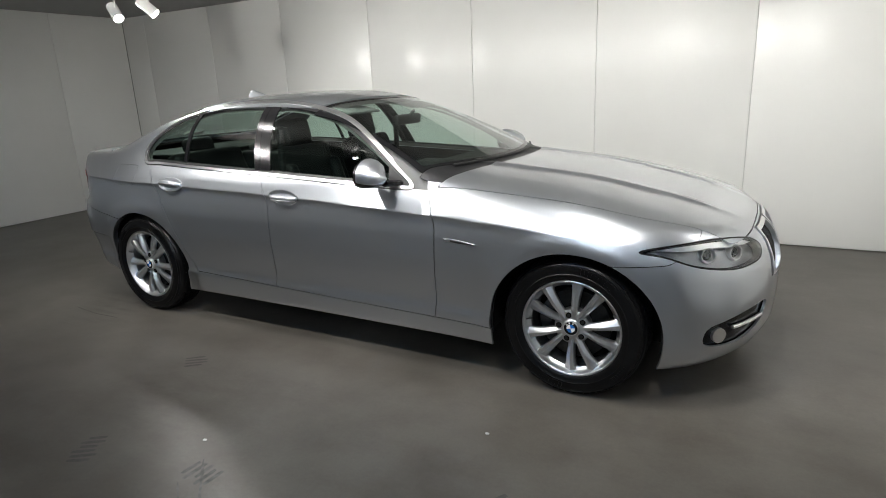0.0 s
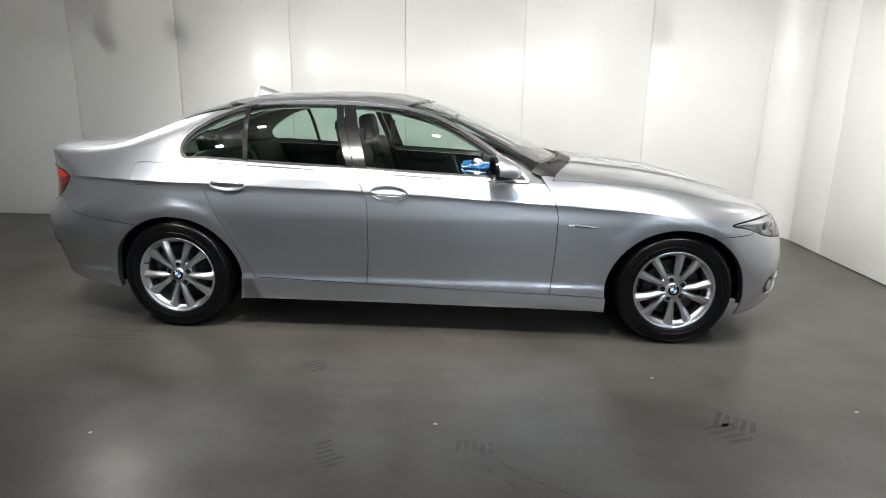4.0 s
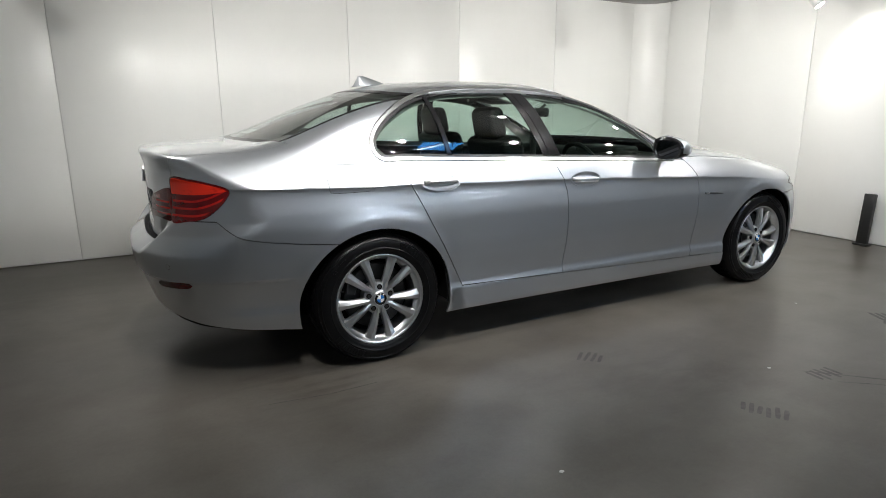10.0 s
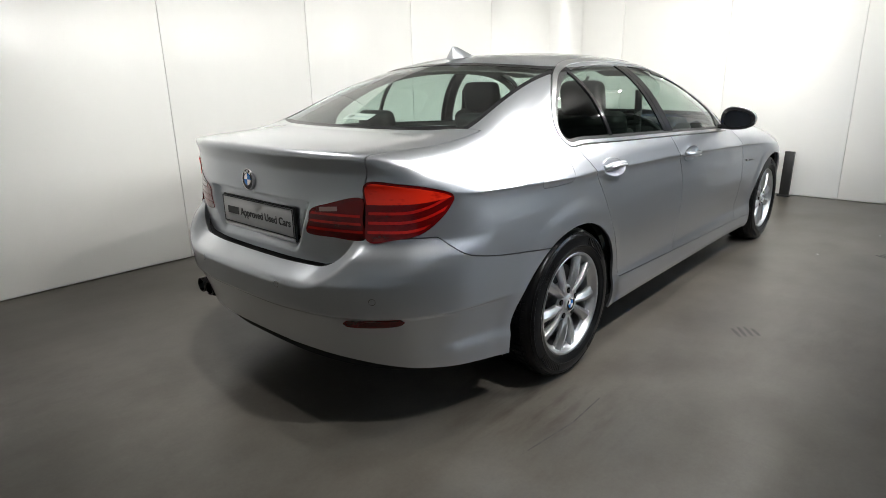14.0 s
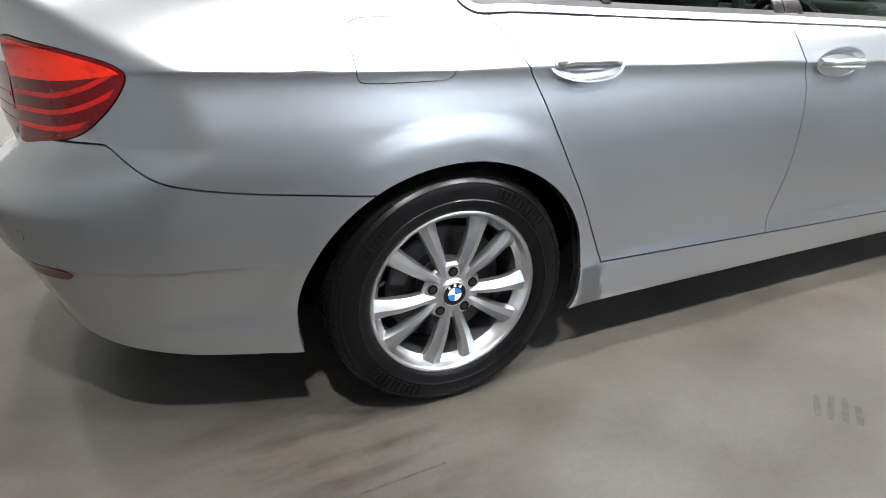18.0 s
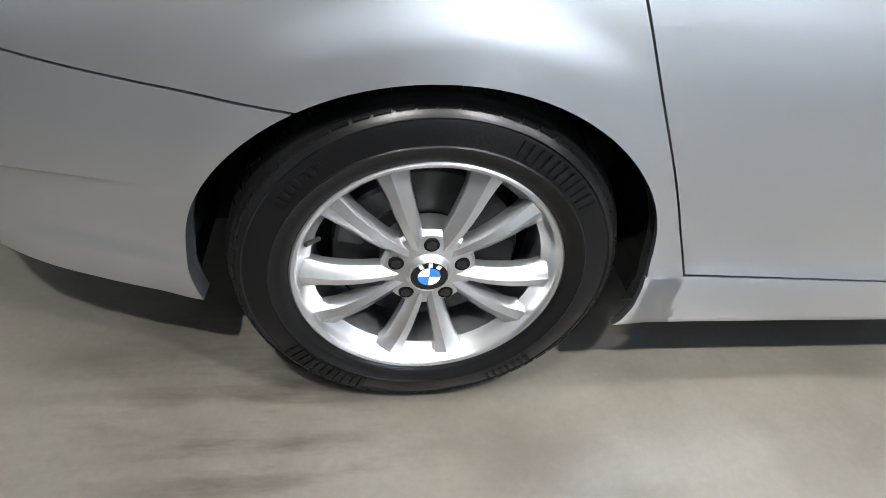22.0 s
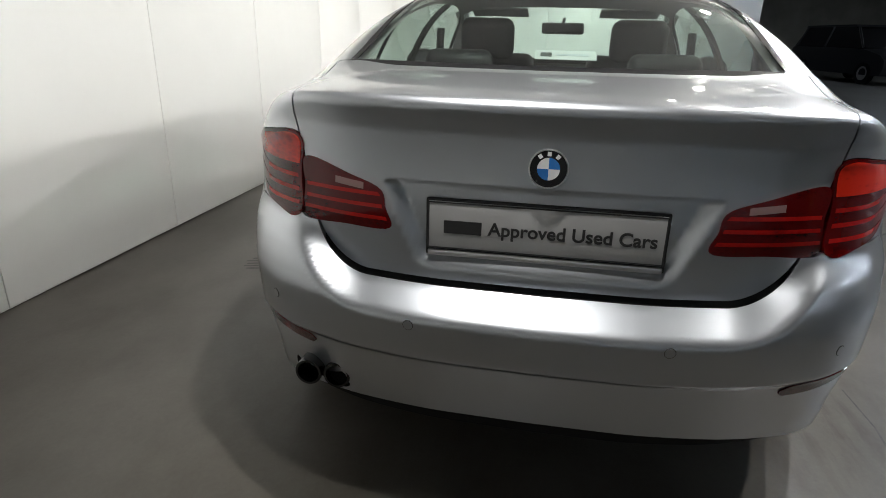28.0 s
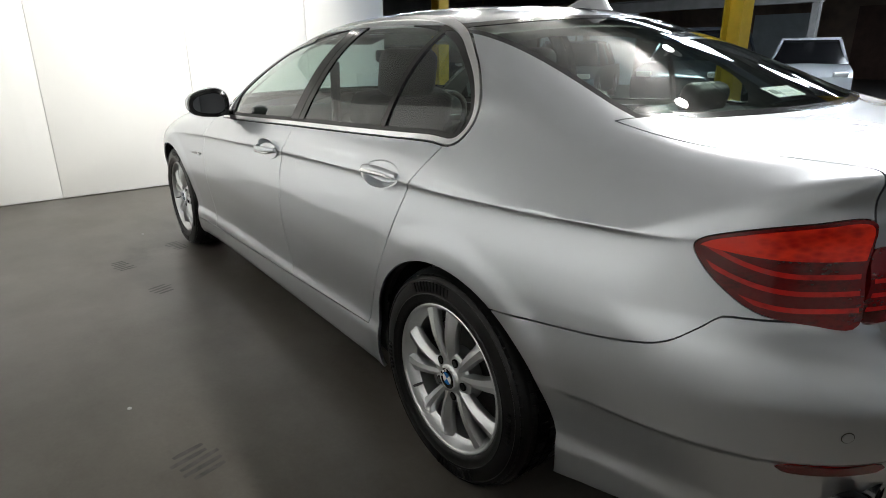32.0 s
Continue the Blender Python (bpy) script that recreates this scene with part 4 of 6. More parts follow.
        for a, z, r in ((54, 0.690, 0.038), (43, 0.678, 0.038)):
            d = Vector((math.cos(radians(a)), s * math.sin(radians(a)), 0.12)).normalized()
            c = nose(a, z, s) - d * 0.045
            bm = bmesh.new()
            bmesh.ops.create_uvsphere(bm, u_segments=20, v_segments=12, radius=r * 0.62, matrix=Matrix.Translation(c))
            eye = part("projector", bm, GLOSS_BLACK, hl, "dark round projector lens")
            bm = bmesh.new()
            lathe(bm, [(r * 0.66, 0.006), (r * 0.72, 0.022), (r * 0.86, 0.024), (r, 0.010), (r, -0.03)], 32)
            bm.transform(Matrix.Translation(c) @ Vector((0, 1, 0)).rotation_difference(d).to_matrix().to_4x4())
            part("light_ring", bm, CHROME, eye, "bright light ring round the projector")
        fg = shell("fog_surround", [fog], GLOSS_BLACK, car, "black lower intake with a fog lamp", lift=-0.018, rim=0.0, sides=one)
        bm = bmesh.new()
        d = Vector((math.cos(radians(46)), s * math.sin(radians(46)), 0))
        c = nose(51, 0.335, s)
        cyl(bm, c - d * 0.05, c - d * 0.002, 0.034, seg=24)
        part("fog_lamp", bm, CHROME, fg, "round fog lamp")
        bm = bmesh.new()
        spots = [nose(31 + k * 1.9, 0.362, s) for k in range(9)]
        for p, q in zip(spots, spots[1:]):
            cyl(bm, p * 0.998, q * 0.998, 0.009, seg=10)
        part("intake_bar", bm, CHROME, fg, "satin chrome intake bar")
        rf = shell("rear_reflector", [refl], RED_DARK, car, "long red rear reflector", lift=0.003, rim=0.008, sides=one)
    shell("bonnet", [clip_region([ins(hood_depth)], band(2.0, 3.8))], PAINT, car, sides=BOTH)
    shell("cowl", [clip_region([lambda p: p[:, 0] - (2.335 - 0.36 * p[:, 1] ** 2), lambda p: 2.43 - 0.30 * p[:, 1] ** 2 - p[:, 0], lambda p: 0.76 - p[:, 1], lambda p: p[:, 2] - 0.9], band(2.0, 2.6))], PLASTIC, car, "black plastic cowl under the windscreen", lift=-0.004, sides=BOTH)
    shell("windscreen", [clip_region([ins(ws_depth, 0.0), lambda p: p[:, 2] - 0.98], band(1.2, 2.5))], GLASS, car, "clear windscreen", lift=-0.002, rim=0.005, sides=BOTH)
    shell("windscreen_edge", [clip_region([ins(ws_depth, 0.0), lambda p: p[:, 2] - 0.98, lambda p: 0.022 - ws_depth(p)], band(1.2, 2.5))], GLOSS_BLACK, car, "black windscreen border", lift=-0.0005, rim=0.004, sides=BOTH)
    shell("rear_window", [clip_region([ins(bl_depth, 0.0)], band(-0.7, 0.5))], GLASS, car, "tinted rear window", lift=-0.002, rim=0.005, sides=BOTH)
    shell("rear_window_edge", [clip_region([ins(bl_depth, 0.0), lambda p: 0.020 - bl_depth(p)], band(-0.7, 0.5))], GLOSS_BLACK, car, "black border of the rear window", lift=-0.0005, rim=0.004, sides=BOTH)
    shell("roof", [clip_region([ins(roof_depth), inv(bl_depth, 0.0), inv(ws_depth, 0.0)], band(0.0, 1.6))], PAINT, car, sides=BOTH)
    LID[0] = True
    shell("boot_lid", [lid], PAINT, car, sides=BOTH)
    LID[0] = False
    shell("rear_bumper", [clip_region([lambda p: 0.2 - p[:, 0], arch(RW), over(rear_top, -1), inv(lid_depth), inv(tail_o, 0.0), inv(tail_i, 0.0), over(bumper_low_r, 1, 0)], band(-1.3, 0.1))], PAINT, car, rim=0.035, sides=BOTH)
    shell("front_bumper", [clip_region([lambda p: p[:, 0] - 3.0, arch(FW), inv(lamp_d), inv(fog_d, 0.0), inv(hood_depth), lambda p: front_top(angle_front(p)) - p[:, 2] - GAP, over(bumper_low_f, 1, 0), lambda p: np.maximum(angle_front(p) - 24.5, np.maximum(p[:, 2] - 0.735, 0.515 - p[:, 2]))], band(3.0, 3.9))], PAINT, car, sides=BOTH)
    kid = clip_region([lambda p: 23.5 - angle_front(p), lambda p: angle_front(p) - 1.5, lambda p: 0.73 - p[:, 2], lambda p: p[:, 2] - 0.52], band(3.4, 3.9))
    for s in (-1, 1):
        g = shell("kidney_grille", [kid], DARK, car, "black kidney grille with chrome surround", lift=-0.04, rim=0.0, sides=(s,))
        rim_d = lambda p: np.minimum(np.minimum(23.5 - angle_front(p), angle_front(p) - 1.5) * 0.014, np.minimum(0.73 - p[:, 2], p[:, 2] - 0.52))
        shell("grille_frame", [clip_region([ins(rim_d, 0.0), lambda p: 0.016 - rim_d(p)], band(3.4, 3.9))], CHROME, g, "chrome grille frame", lift=0.006, rim=0.03, sides=(s,))
        for k in range(9):
            a = 3.5 + 2.2 * k
            bm = bmesh.new()
            for z0, z1 in ((0.53, 0.60), (0.60, 0.66), (0.66, 0.72)):
                cyl(bm, nose(a, z0, s) - Vector((0.02, 0, 0)), nose(a, z1, s) - Vector((0.02, 0, 0)), 0.0045, seg=8)
            part("grille_slat", bm, GLOSS_BLACK, g)


build_body()

# ---- underside and wheel housings ----
bm = bmesh.new()
box(bm, (1.48, 0, 0.31), (4.3, 1.16, 0.24), bevel=0.03)
part("underbody", bm, DARK, car, "black underbody")
shell("inner_skin", [clip_region([lambda p: p[:, 2] - 0.24, inv(lamp_d, -0.01), not_dlo(-0.01), inv(ws_depth, -0.02), inv(bl_depth, -0.02), lambda p: belt_z(p[:, 0]) + 0.0 - p[:, 2], arch(RW, 0.40, 0.38), arch(FW, 0.40, 0.38)])], TRIM, car, "dark inner trim", lift=-0.035, rim=0, sides=(-1, 1))
shell("headliner", [clip_region([lambda p: p[:, 2] - belt_z(p[:, 0]), not_dlo(-0.02), inv(ws_depth, -0.02), inv(bl_depth, -0.02)], band(-0.7, 2.3))], HEADLINER, car, "grey cloth headliner", lift=-0.03, rim=0, sides=(-1, 1))
for x in (RW, FW):
    for s in (-1, 1):
        bm = bmesh.new()
        n = 28
        rows = []
        for k in range(n + 1):
            a = math.pi * (k / n) * 1.1 - 0.05 * math.pi
            rows.append([bm.verts.new((x + 0.408 * math.cos(a), s * y, 0.315 + 0.392 * math.sin(a))) for y in (0.850, 0.60)])
        for p, q in zip(rows, rows[1:]):
            bm.faces.new((p[0], p[1], q[1], q[0]))
        bm.faces.new([r[1] for r in rows])
        part("wheel_liner", bm, DARK, car, "black wheel arch liner", smooth=False)

# ---- wheels ----
TYRE_R, RIM_R = 0.337, 0.232
ROUNDEL_BLUE = material("badge_blue", (0.02, 0.16, 0.50), rough=0.15, coat=1.0)
ROUNDEL_WHITE = material("badge_white", (0.80, 0.80, 0.80), rough=0.15, coat=1.0)
BRAKE = material("brake_steel", (0.05, 0.05, 0.05), rough=0.4, metal=0.9, vary=0.2, vary_scale=20)


def badge(name, parent, radius, m):
    """A round badge: a black ring with a quartered disc and a chrome edge, facing +y of m."""
    bm = bmesh.new()
    lathe(bm, [(0.0, 0.002), (radius * 0.95, 0.002), (radius, 0.0), (radius, -0.006)], 40)
    b = part(name, bm, GLOSS_BLACK, parent, "round badge with a black ring and quartered disc")
    b.matrix_basis = m
    bm = bmesh.new()
    lathe(bm, [(radius * 0.94, 0.0015), (radius * 0.96, 0.004), (radius * 1.0, 0.004), (radius * 1.03, 0.0), (radius * 1.03, -0.005)], 40)
    part("badge_rim", bm, CHROME, b)
    for q in range(4):
        bm = bmesh.new()
        c = bm.verts.new((0, 0.0035, 0))
        arc = [bm.verts.new((radius * 0.58 * math.cos(math.pi / 2 * (q + k / 8)), 0.0035, radius * 0.58 * math.sin(math.pi / 2 * (q + k / 8)))) for k in range(9)]
        for a, d in zip(arc, arc[1:]):
            bm.faces.new((c, d, a))
        part("badge_quarter", bm, ROUNDEL_WHITE if q % 2 == 0 else ROUNDEL_BLUE, b, smooth=False)
    for k in range(3):
        a = math.pi / 2 + (1 - k) * 0.62
        bm = bmesh.new()
        box(bm, (radius * 0.77 * math.cos(a), 0.003, radius * 0.77 * math.sin(a)), (radius * 0.20, 0.003, radius * 0.22), Matrix.Rotation(-(a - math.pi / 2), 3, "Y"))
        part("badge_mark", bm, ROUNDEL_WHITE, b, smooth=False)
    return b


def build_wheel():
    wheel = new("wheel")
    wheel.parent = car
    # tyre: carcass with rounded shoulders, sidewall ridges
    prof = [(0.226, -0.100), (0.238, -0.112), (0.262, -0.119), (0.290, -0.119), (0.312, -0.112), (0.327, -0.098), (0.3335, -0.080), (0.3345, -0.040), (0.3345, 0.040), (0.3335, 0.080), (0.327, 0.098), (0.3125, 0.112), (0.309, 0.1145), (0.306, 0.113), (0.290, 0.118), (0.268, 0.1185), (0.2655, 0.1205), (0.263, 0.1185), (0.250, 0.116), (0.240, 0.113), (0.236, 0.109), (0.226, 0.100)]
    bm = bmesh.new()
    lathe(bm, prof, 96)
    tyre = part("tyre", bm, RUBBER, wheel, "black rubber tyre")
    # tread blocks in rows round the tyre
    bm = bmesh.new()
    for row, (y0, y1) in enumerate(((-0.105, -0.066), (-0.058, -0.022), (-0.014, 0.014), (0.022, 0.058), (0.066, 0.105))):
        edge = row in (0, 4)
        n = 66
        for k in range(n):
            a0, a1 = 2 * math.pi * (k + 0.09) / n, 2 * math.pi * (k + 0.91) / n
            ring = []
            for a, skew in ((a0, 0), (a1, 0)):
                for y in (y0, y1):
                    ro = 0.3385 if not edge or abs(y) < 0.09 else 0.322
                    for r in (ro - 0.010, ro):
                        aa = a + (y - y0) * 0.35 * (1 if row < 2 else -1)
                        ring.append(bm.verts.new((r * math.cos(aa), y * (1.0 if abs(y) < 0.09 or r < ro else 1.02), r * math.sin(aa))))
            v = ring
            for f in ((1, 5, 7, 3), (0, 1, 3, 2), (4, 6, 7, 5), (0, 4, 5, 1), (2, 3, 7, 6)):
                bm.faces.new([v[i] for i in f])
    bmesh.ops.recalc_face_normals(bm, faces=bm.faces)
    tagged(part("tread", bm, RUBBER, tyre, smooth=False), kind="stuff")
    # raised sidewall marks, unreadable: plain bars
    bm = bmesh.new()
    for start, count, stepw in ((2.52, 11, 0.056), (5.66, 11, 0.056), (4.2, 7, 0.05), (0.9, 7, 0.05)):
        for k in range(count):
            a = start - k * stepw
            tall = 0.030 if count > 8 else 0.014
            bm2 = Matrix.Rotation(-a, 3, "Y")
            box(bm, (0.288 * math.cos(a), 0.119, 0.288 * math.sin(a)), (tall, 0.0045, 0.011 if count > 8 else 0.007), bm2)
    tagged(part("sidewall_lettering", bm, RUBBER, tyre, smooth=False), kind="stuff")
    # rim: barrel with a flange
    bm = bmesh.new()
    lathe(bm, [(0.214, -0.10), (0.205, -0.06), (0.196, 0.02), (0.202, 0.070), (0.212, 0.080), (0.218, 0.090), (0.2215, 0.101), (0.2235, 0.106), (0.227, 0.1085), (0.231, 0.1095), (0.2345, 0.107), (0.2345, 0.100)], 96)
    rim = part("rim", bm, ALLOY, wheel, "silver alloy rim")
    # ten spokes in five pairs; each a tapered, crowned bar from hub to flange
    def spoke(bm, a, lean, side):
        d = Vector((math.cos(a), 0, math.sin(a)))
        t = Vector((-math.sin(a), 0, math.cos(a)))
        rows = []
        for k in range(9):
            u = k / 8
            r = 0.045 + (0.2225 - 0.045) * u
            wdt = 0.0125 + 0.0125 * u + 0.006 * max(0, u - 0.75) * 4
            y = 0.086 + 0.012 * math.sin(math.pi * min(1, u * 1.05)) + 0.004 * u
            off = lean * (0.014 + 0.004 * u)
            th = 0.030
            row = []
            # a flat face on the bolt side, a sloped flank on the other
            for q, h in ((-1.0, -th), (-1.0, -0.010), (-0.80, -0.001), (-0.05, 0.0022), (0.22, -0.002), (0.92, -0.0105), (1.0, -0.014), (1.0, -th)):
                q *= -side
                row.append(bm.verts.new(d * r + t * (off + q * wdt) + Vector((0, y + h, 0))))
            rows.append(row)
        for p, q in zip(rows, rows[1:]):
            for i in range(7):
                bm.faces.new((p[i], p[i + 1], q[i + 1], q[i]))
        bm.faces.new(rows[0])
        bm.faces.new(rows[-1][::-1])
    for k in range(10):
        pair = k // 2
        a = math.pi / 2 + math.pi / 5 * 1 + 2 * math.pi * pair / 5 + (0.285 if k % 2 else -0.285)
        bm = bmesh.new()
        spoke(bm, a, -0.2 if k % 2 else 0.2, -1 if k % 2 else 1)
        bmesh.ops.recalc_face_normals(bm, faces=bm.faces)
        part("spoke", bm, ALLOY, rim)
    bm = bmesh.new()
    lathe(bm, [(0.030, 0.096), (0.036, 0.096), (0.042, 0.090), (0.060, 0.088), (0.078, 0.084), (0.084, 0.076), (0.084, 0.03)], 60)
    hub = part("hub", bm, ALLOY, rim)
    bm = bmesh.new()
    lathe(bm, [(0.0, 0.098), (0.033, 0.097), (0.036, 0.092)], 40)
    part("centre_cap", bm, GLOSS_BLACK, rim, "black centre cap")
    for k in range(5):
        a = math.pi / 2 + 2 * math.pi * k / 5
        c = Vector((0.060 * math.cos(a), 0, 0.060 * math.sin(a)))
        # solid dark plug level with the hub paints the shade round the bolt
        bm = bmesh.new()
        cyl(bm, c + Vector((0, 0.06, 0)), c + Vector((0, 0.0895, 0)), 0.0135, seg=20)
        part("bolt_shade", bm, DARK, rim, "dark plug painting the shade of a bolt recess")
        bm = bmesh.new()
        cyl(bm, c + Vector((0, 0.06, 0)), c + Vector((0, 0.0915, 0)), 0.0095, seg=6)
        part("wheel_bolt", bm, BRAKE, rim, "steel wheel bolt")
    bm = bmesh.new()
    lathe(bm, [(0.0, 0.026), (0.165, 0.026), (0.168, 0.022), (0.168, 0.0), (0.0, 0.0)], 60)
    part("brake_disc", bm, BRAKE, wheel, "grey steel brake disc")
    bm = bmesh.new()
    rows = []
    for k in range(9):
        a0 = 0.2 + 0.9 * k / 8
        out = 0.170 - 0.006 * (abs(k - 4) / 4) ** 3
        rows.append([bm.verts.new((r * math.cos(a0), y, r * math.sin(a0))) for r, y in ((0.115, -0.008), (0.115, 0.040), (0.122, 0.046), (out - 0.006, 0.046), (out, 0.040), (out, -0.008))])
    for p, q in zip(rows, rows[1:]):
        for k in range(6):
            bm.faces.new((p[k], p[(k + 1) % 6], q[(k + 1) % 6], q[k]))
    bm.faces.new(rows[0][::-1])
    bm.faces.new(rows[-1])
    bmesh.ops.recalc_face_normals(bm, faces=bm.faces)
    part("brake_caliper", bm, material("caliper_grey", (0.06, 0.06, 0.062), rough=0.5, metal=0.4), wheel, "dark grey brake caliper")
    bm = bmesh.new()
    lathe(bm, [(0.0, -0.02), (0.20, -0.02), (0.213, -0.095)], 48)
    part("wheel_back", bm, DARK, wheel)
    bm = bmesh.new()
    cyl(bm, (0.185, 0.075, 0.06), (0.205, 0.10, 0.066), 0.004, seg=8)
    part("valve", bm, PLASTIC, rim, "black tyre valve")
    return wheel


wheel = build_wheel()
badge("wheel_badge", wheel, 0.034, pose(0, 0.098, 0))
PLACES = [(RW, -1, 0.795), (FW, -1, 0.780), (RW, 1, 0.795), (FW, 1, 0.780)]
for n, (x, s, y) in enumerate(PLACES):
    m = pose(x, s * y, TYRE_R - 0.004, 0, 0, 180 if s < 0 else 0) @ pose(0, 0, 0, 0, (0, 14, 50, 31)[n], 0)
    if n == 0:
        wheel.matrix_basis = m
    else:
        copy_thing(wheel, m)

# ---- the car's fittings ----
def surf(x, z, s, out=0.0):
    """A point on the car's side, and the outward normal there."""
    lo, hi = 0.3, 1.3
    for _ in range(40):
        mid = (lo + hi) / 2
        if body_f(np.array([[x, mid, z]]))[0] < 0:
            lo = mid
        else:
            hi = mid
    p = np.array([[x, lo, z]])
    n = gradient(p)[0]
    return Vector((x, s * lo, z)) + Vector((n[0], s * n[1], n[2])) * out, Vector((n[0], s * n[1], n[2]))


def loft(bm, rings, close=True, cap=True):
    rows = [[bm.verts.new(p) for p in r] for r in rings]
    n = len(rows[0])
    for p, q in zip(rows, rows[1:]):
        for i in range(n if close else n - 1):
            bm.faces.new((p[i], p[(i + 1) % n], q[(i + 1) % n], q[i]))
    if cap:
        bm.faces.new(rows[0][::-1])
        bm.faces.new(rows[-1])
    bmesh.ops.recalc_face_normals(bm, faces=bm.faces)
    return bm


def door_handle(x, z, s):
    c, n = surf(x, z, s)
    along = Vector((1, 0, -0.035)).normalized()
    up = n.cross(along).normalized() * (1 if n.cross(along).z > 0 else -1)
    bm = bmesh.new()
    rows = []
    # oval cup pressed into the door
    ring0 = None
    for k, (r, d) in enumerate(((1.0, 0.0012), (0.93, 0.002), (0.84, -0.004), (0.5, -0.012), (0.02, -0.014))):
        rows.append([c + along * (0.112 * r * math.cos(2 * math.pi * i / 40)) + up * (0.047 * r * math.sin(2 * math.pi * i / 40)) + n * d for i in range(40)])
    loft(bm, rows, cap=False)
    cup = part("handle_cup", bm, PAINT, car, "silver oval handle recess")
    bm = bmesh.new()
    rings = []
    for k in range(13):
        u = k / 12 * 2 - 1
        bow = 0.030 * (1 - u**4) + 0.004
        hw, ht = 0.0155 * (1 - 0.35 * u * u), 0.009
        o = c + along * (0.098 * u) + n * bow + up * 0.002
        rings.append([o + up * (hw * math.cos(2 * math.pi * i / 14)) + n * (ht * math.sin(2 * math.pi * i / 14)) for i in range(14)])
    loft(bm, rings)
    part("grip", bm, PAINT, cup, "silver door handle grip")
    bm = bmesh.new()
    rings = []
    for k in range(11):
        u = k / 10 * 2 - 1
        o = c + along * (0.092 * u) + n * (0.031 * (1 - u**4) + 0.0125) - up * 0.006
        rings.append([o + up * (0.0045 * math.cos(2 * math.pi * i / 8)) + n * (0.002 * math.sin(2 * math.pi * i / 8)) for i in range(8)])
    loft(bm, rings)
    part("grip_strip", bm, CHROME, cup, "chrome strip on the handle")


for s in (-1, 1):
    door_handle(0.350, 0.898, s)
    door_handle(1.302, 0.862, s)

# glass tinted dark to stand for a dark car park mirrored in it
MIRROR = material("mirror_glass", (0.10, 0.105, 0.115), rough=0.02, metal=1.0)


def wing_mirror(s):
    root = new("wing_mirror")
    root.parent = car
    cx, cy, cz = 1.945, 0.940, 1.012

    def ring(x, hy, hz, dz, power=2.6, n=28):
        out = []
        for i in range(n):
            a = 2 * math.pi * i / n
            ca, sa = math.cos(a), math.sin(a)
            yy = 0.90 * hy * math.copysign(abs(ca) ** (2 / power), ca)
            zz = hz * math.copysign(abs(sa) ** (2 / power), sa) * (1 - 0.24 * yy / hy if sa > 0 else 0.80 - 0.10 * yy / hy)
            out.append((x + 0.02 * (yy / hy), s * (cy + yy), cz + dz + zz))
        return out

    upper = [(-0.034, 0.1095, 0.0785, 0.0), (-0.03, 0.110, 0.079, 0.0), (-0.01, 0.110, 0.080, 0.001), (0.03, 0.102, 0.072, 0.0), (0.065, 0.082, 0.055, -0.003), (0.085, 0.050, 0.034, -0.006), (0.093, 0.012, 0.01, -0.008)]
    bm = bmesh.new()
    loft(bm, [ring(cx + a, b, c, d) for a, b, c, d in upper])
    # painted cap over, black foot under
    res = bmesh.ops.bisect_plane(bm, geom=bm.verts[:] + bm.edges[:] + bm.faces[:], plane_co=(cx, s * cy, cz - 0.022), plane_no=(0.15, 0, 1), clear_inner=True)
    part("mirror_cap", bm, PAINT, root, "silver painted mirror cap")
    bm = bmesh.new()
    loft(bm, [ring(cx + a, b * 0.99, c * 0.99, d) for a, b, c, d in upper])
    bmesh.ops.bisect_plane(bm, geom=bm.verts[:] + bm.edges[:] + bm.faces[:], plane_co=(cx, s * cy, cz - 0.0215), plane_no=(0.15, 0, 1), clear_outer=True)
    part("mirror_foot", bm, GLOSS_BLACK, root, "black lower mirror housing")
    bm = bmesh.new()
    loft(bm, [ring(cx - 0.033, 0.108, 0.077, 0.0), ring(cx - 0.052, 0.104, 0.073, 0.0), ring(cx - 0.054, 0.084, 0.056, 0.0), ring(cx - 0.044, 0.080, 0.052, 0.0)], cap=False)
    part("mirror_frame", bm, GLOSS_BLACK, root, "black frame round the mirror glass")
    bm = bmesh.new()
    loft(bm, [ring(cx - 0.0465, 0.083, 0.055, 0.0), ring(cx - 0.036, 0.080, 0.052, 0.0)])
    part("mirror_glass", bm, MIRROR, root, "mirror glass")
    bm = bmesh.new()
    rings = []
    for k in range(6):
        u = k / 5
        p = Vector((2.02 - 0.03 * u, s * (0.78 + 0.10 * u), 0.955 + 0.012 * u))
        rings.append([p + Vector((0.032 * (1 - 0.3 * u) * math.cos(2 * math.pi * i / 12), 0, 0.017 * math.sin(2 * math.pi * i / 12))) for i in range(12)])
    loft(bm, rings)
    part("mirror_arm", bm, GLOSS_BLACK, root, "black mirror arm")


for s in (-1, 1):
    wing_mirror(s)

# wing side badge: a slim marker behind the front wheel
MARKER = material("marker_dark_chrome", (0.25, 0.255, 0.265), rough=0.3, metal=1.0)
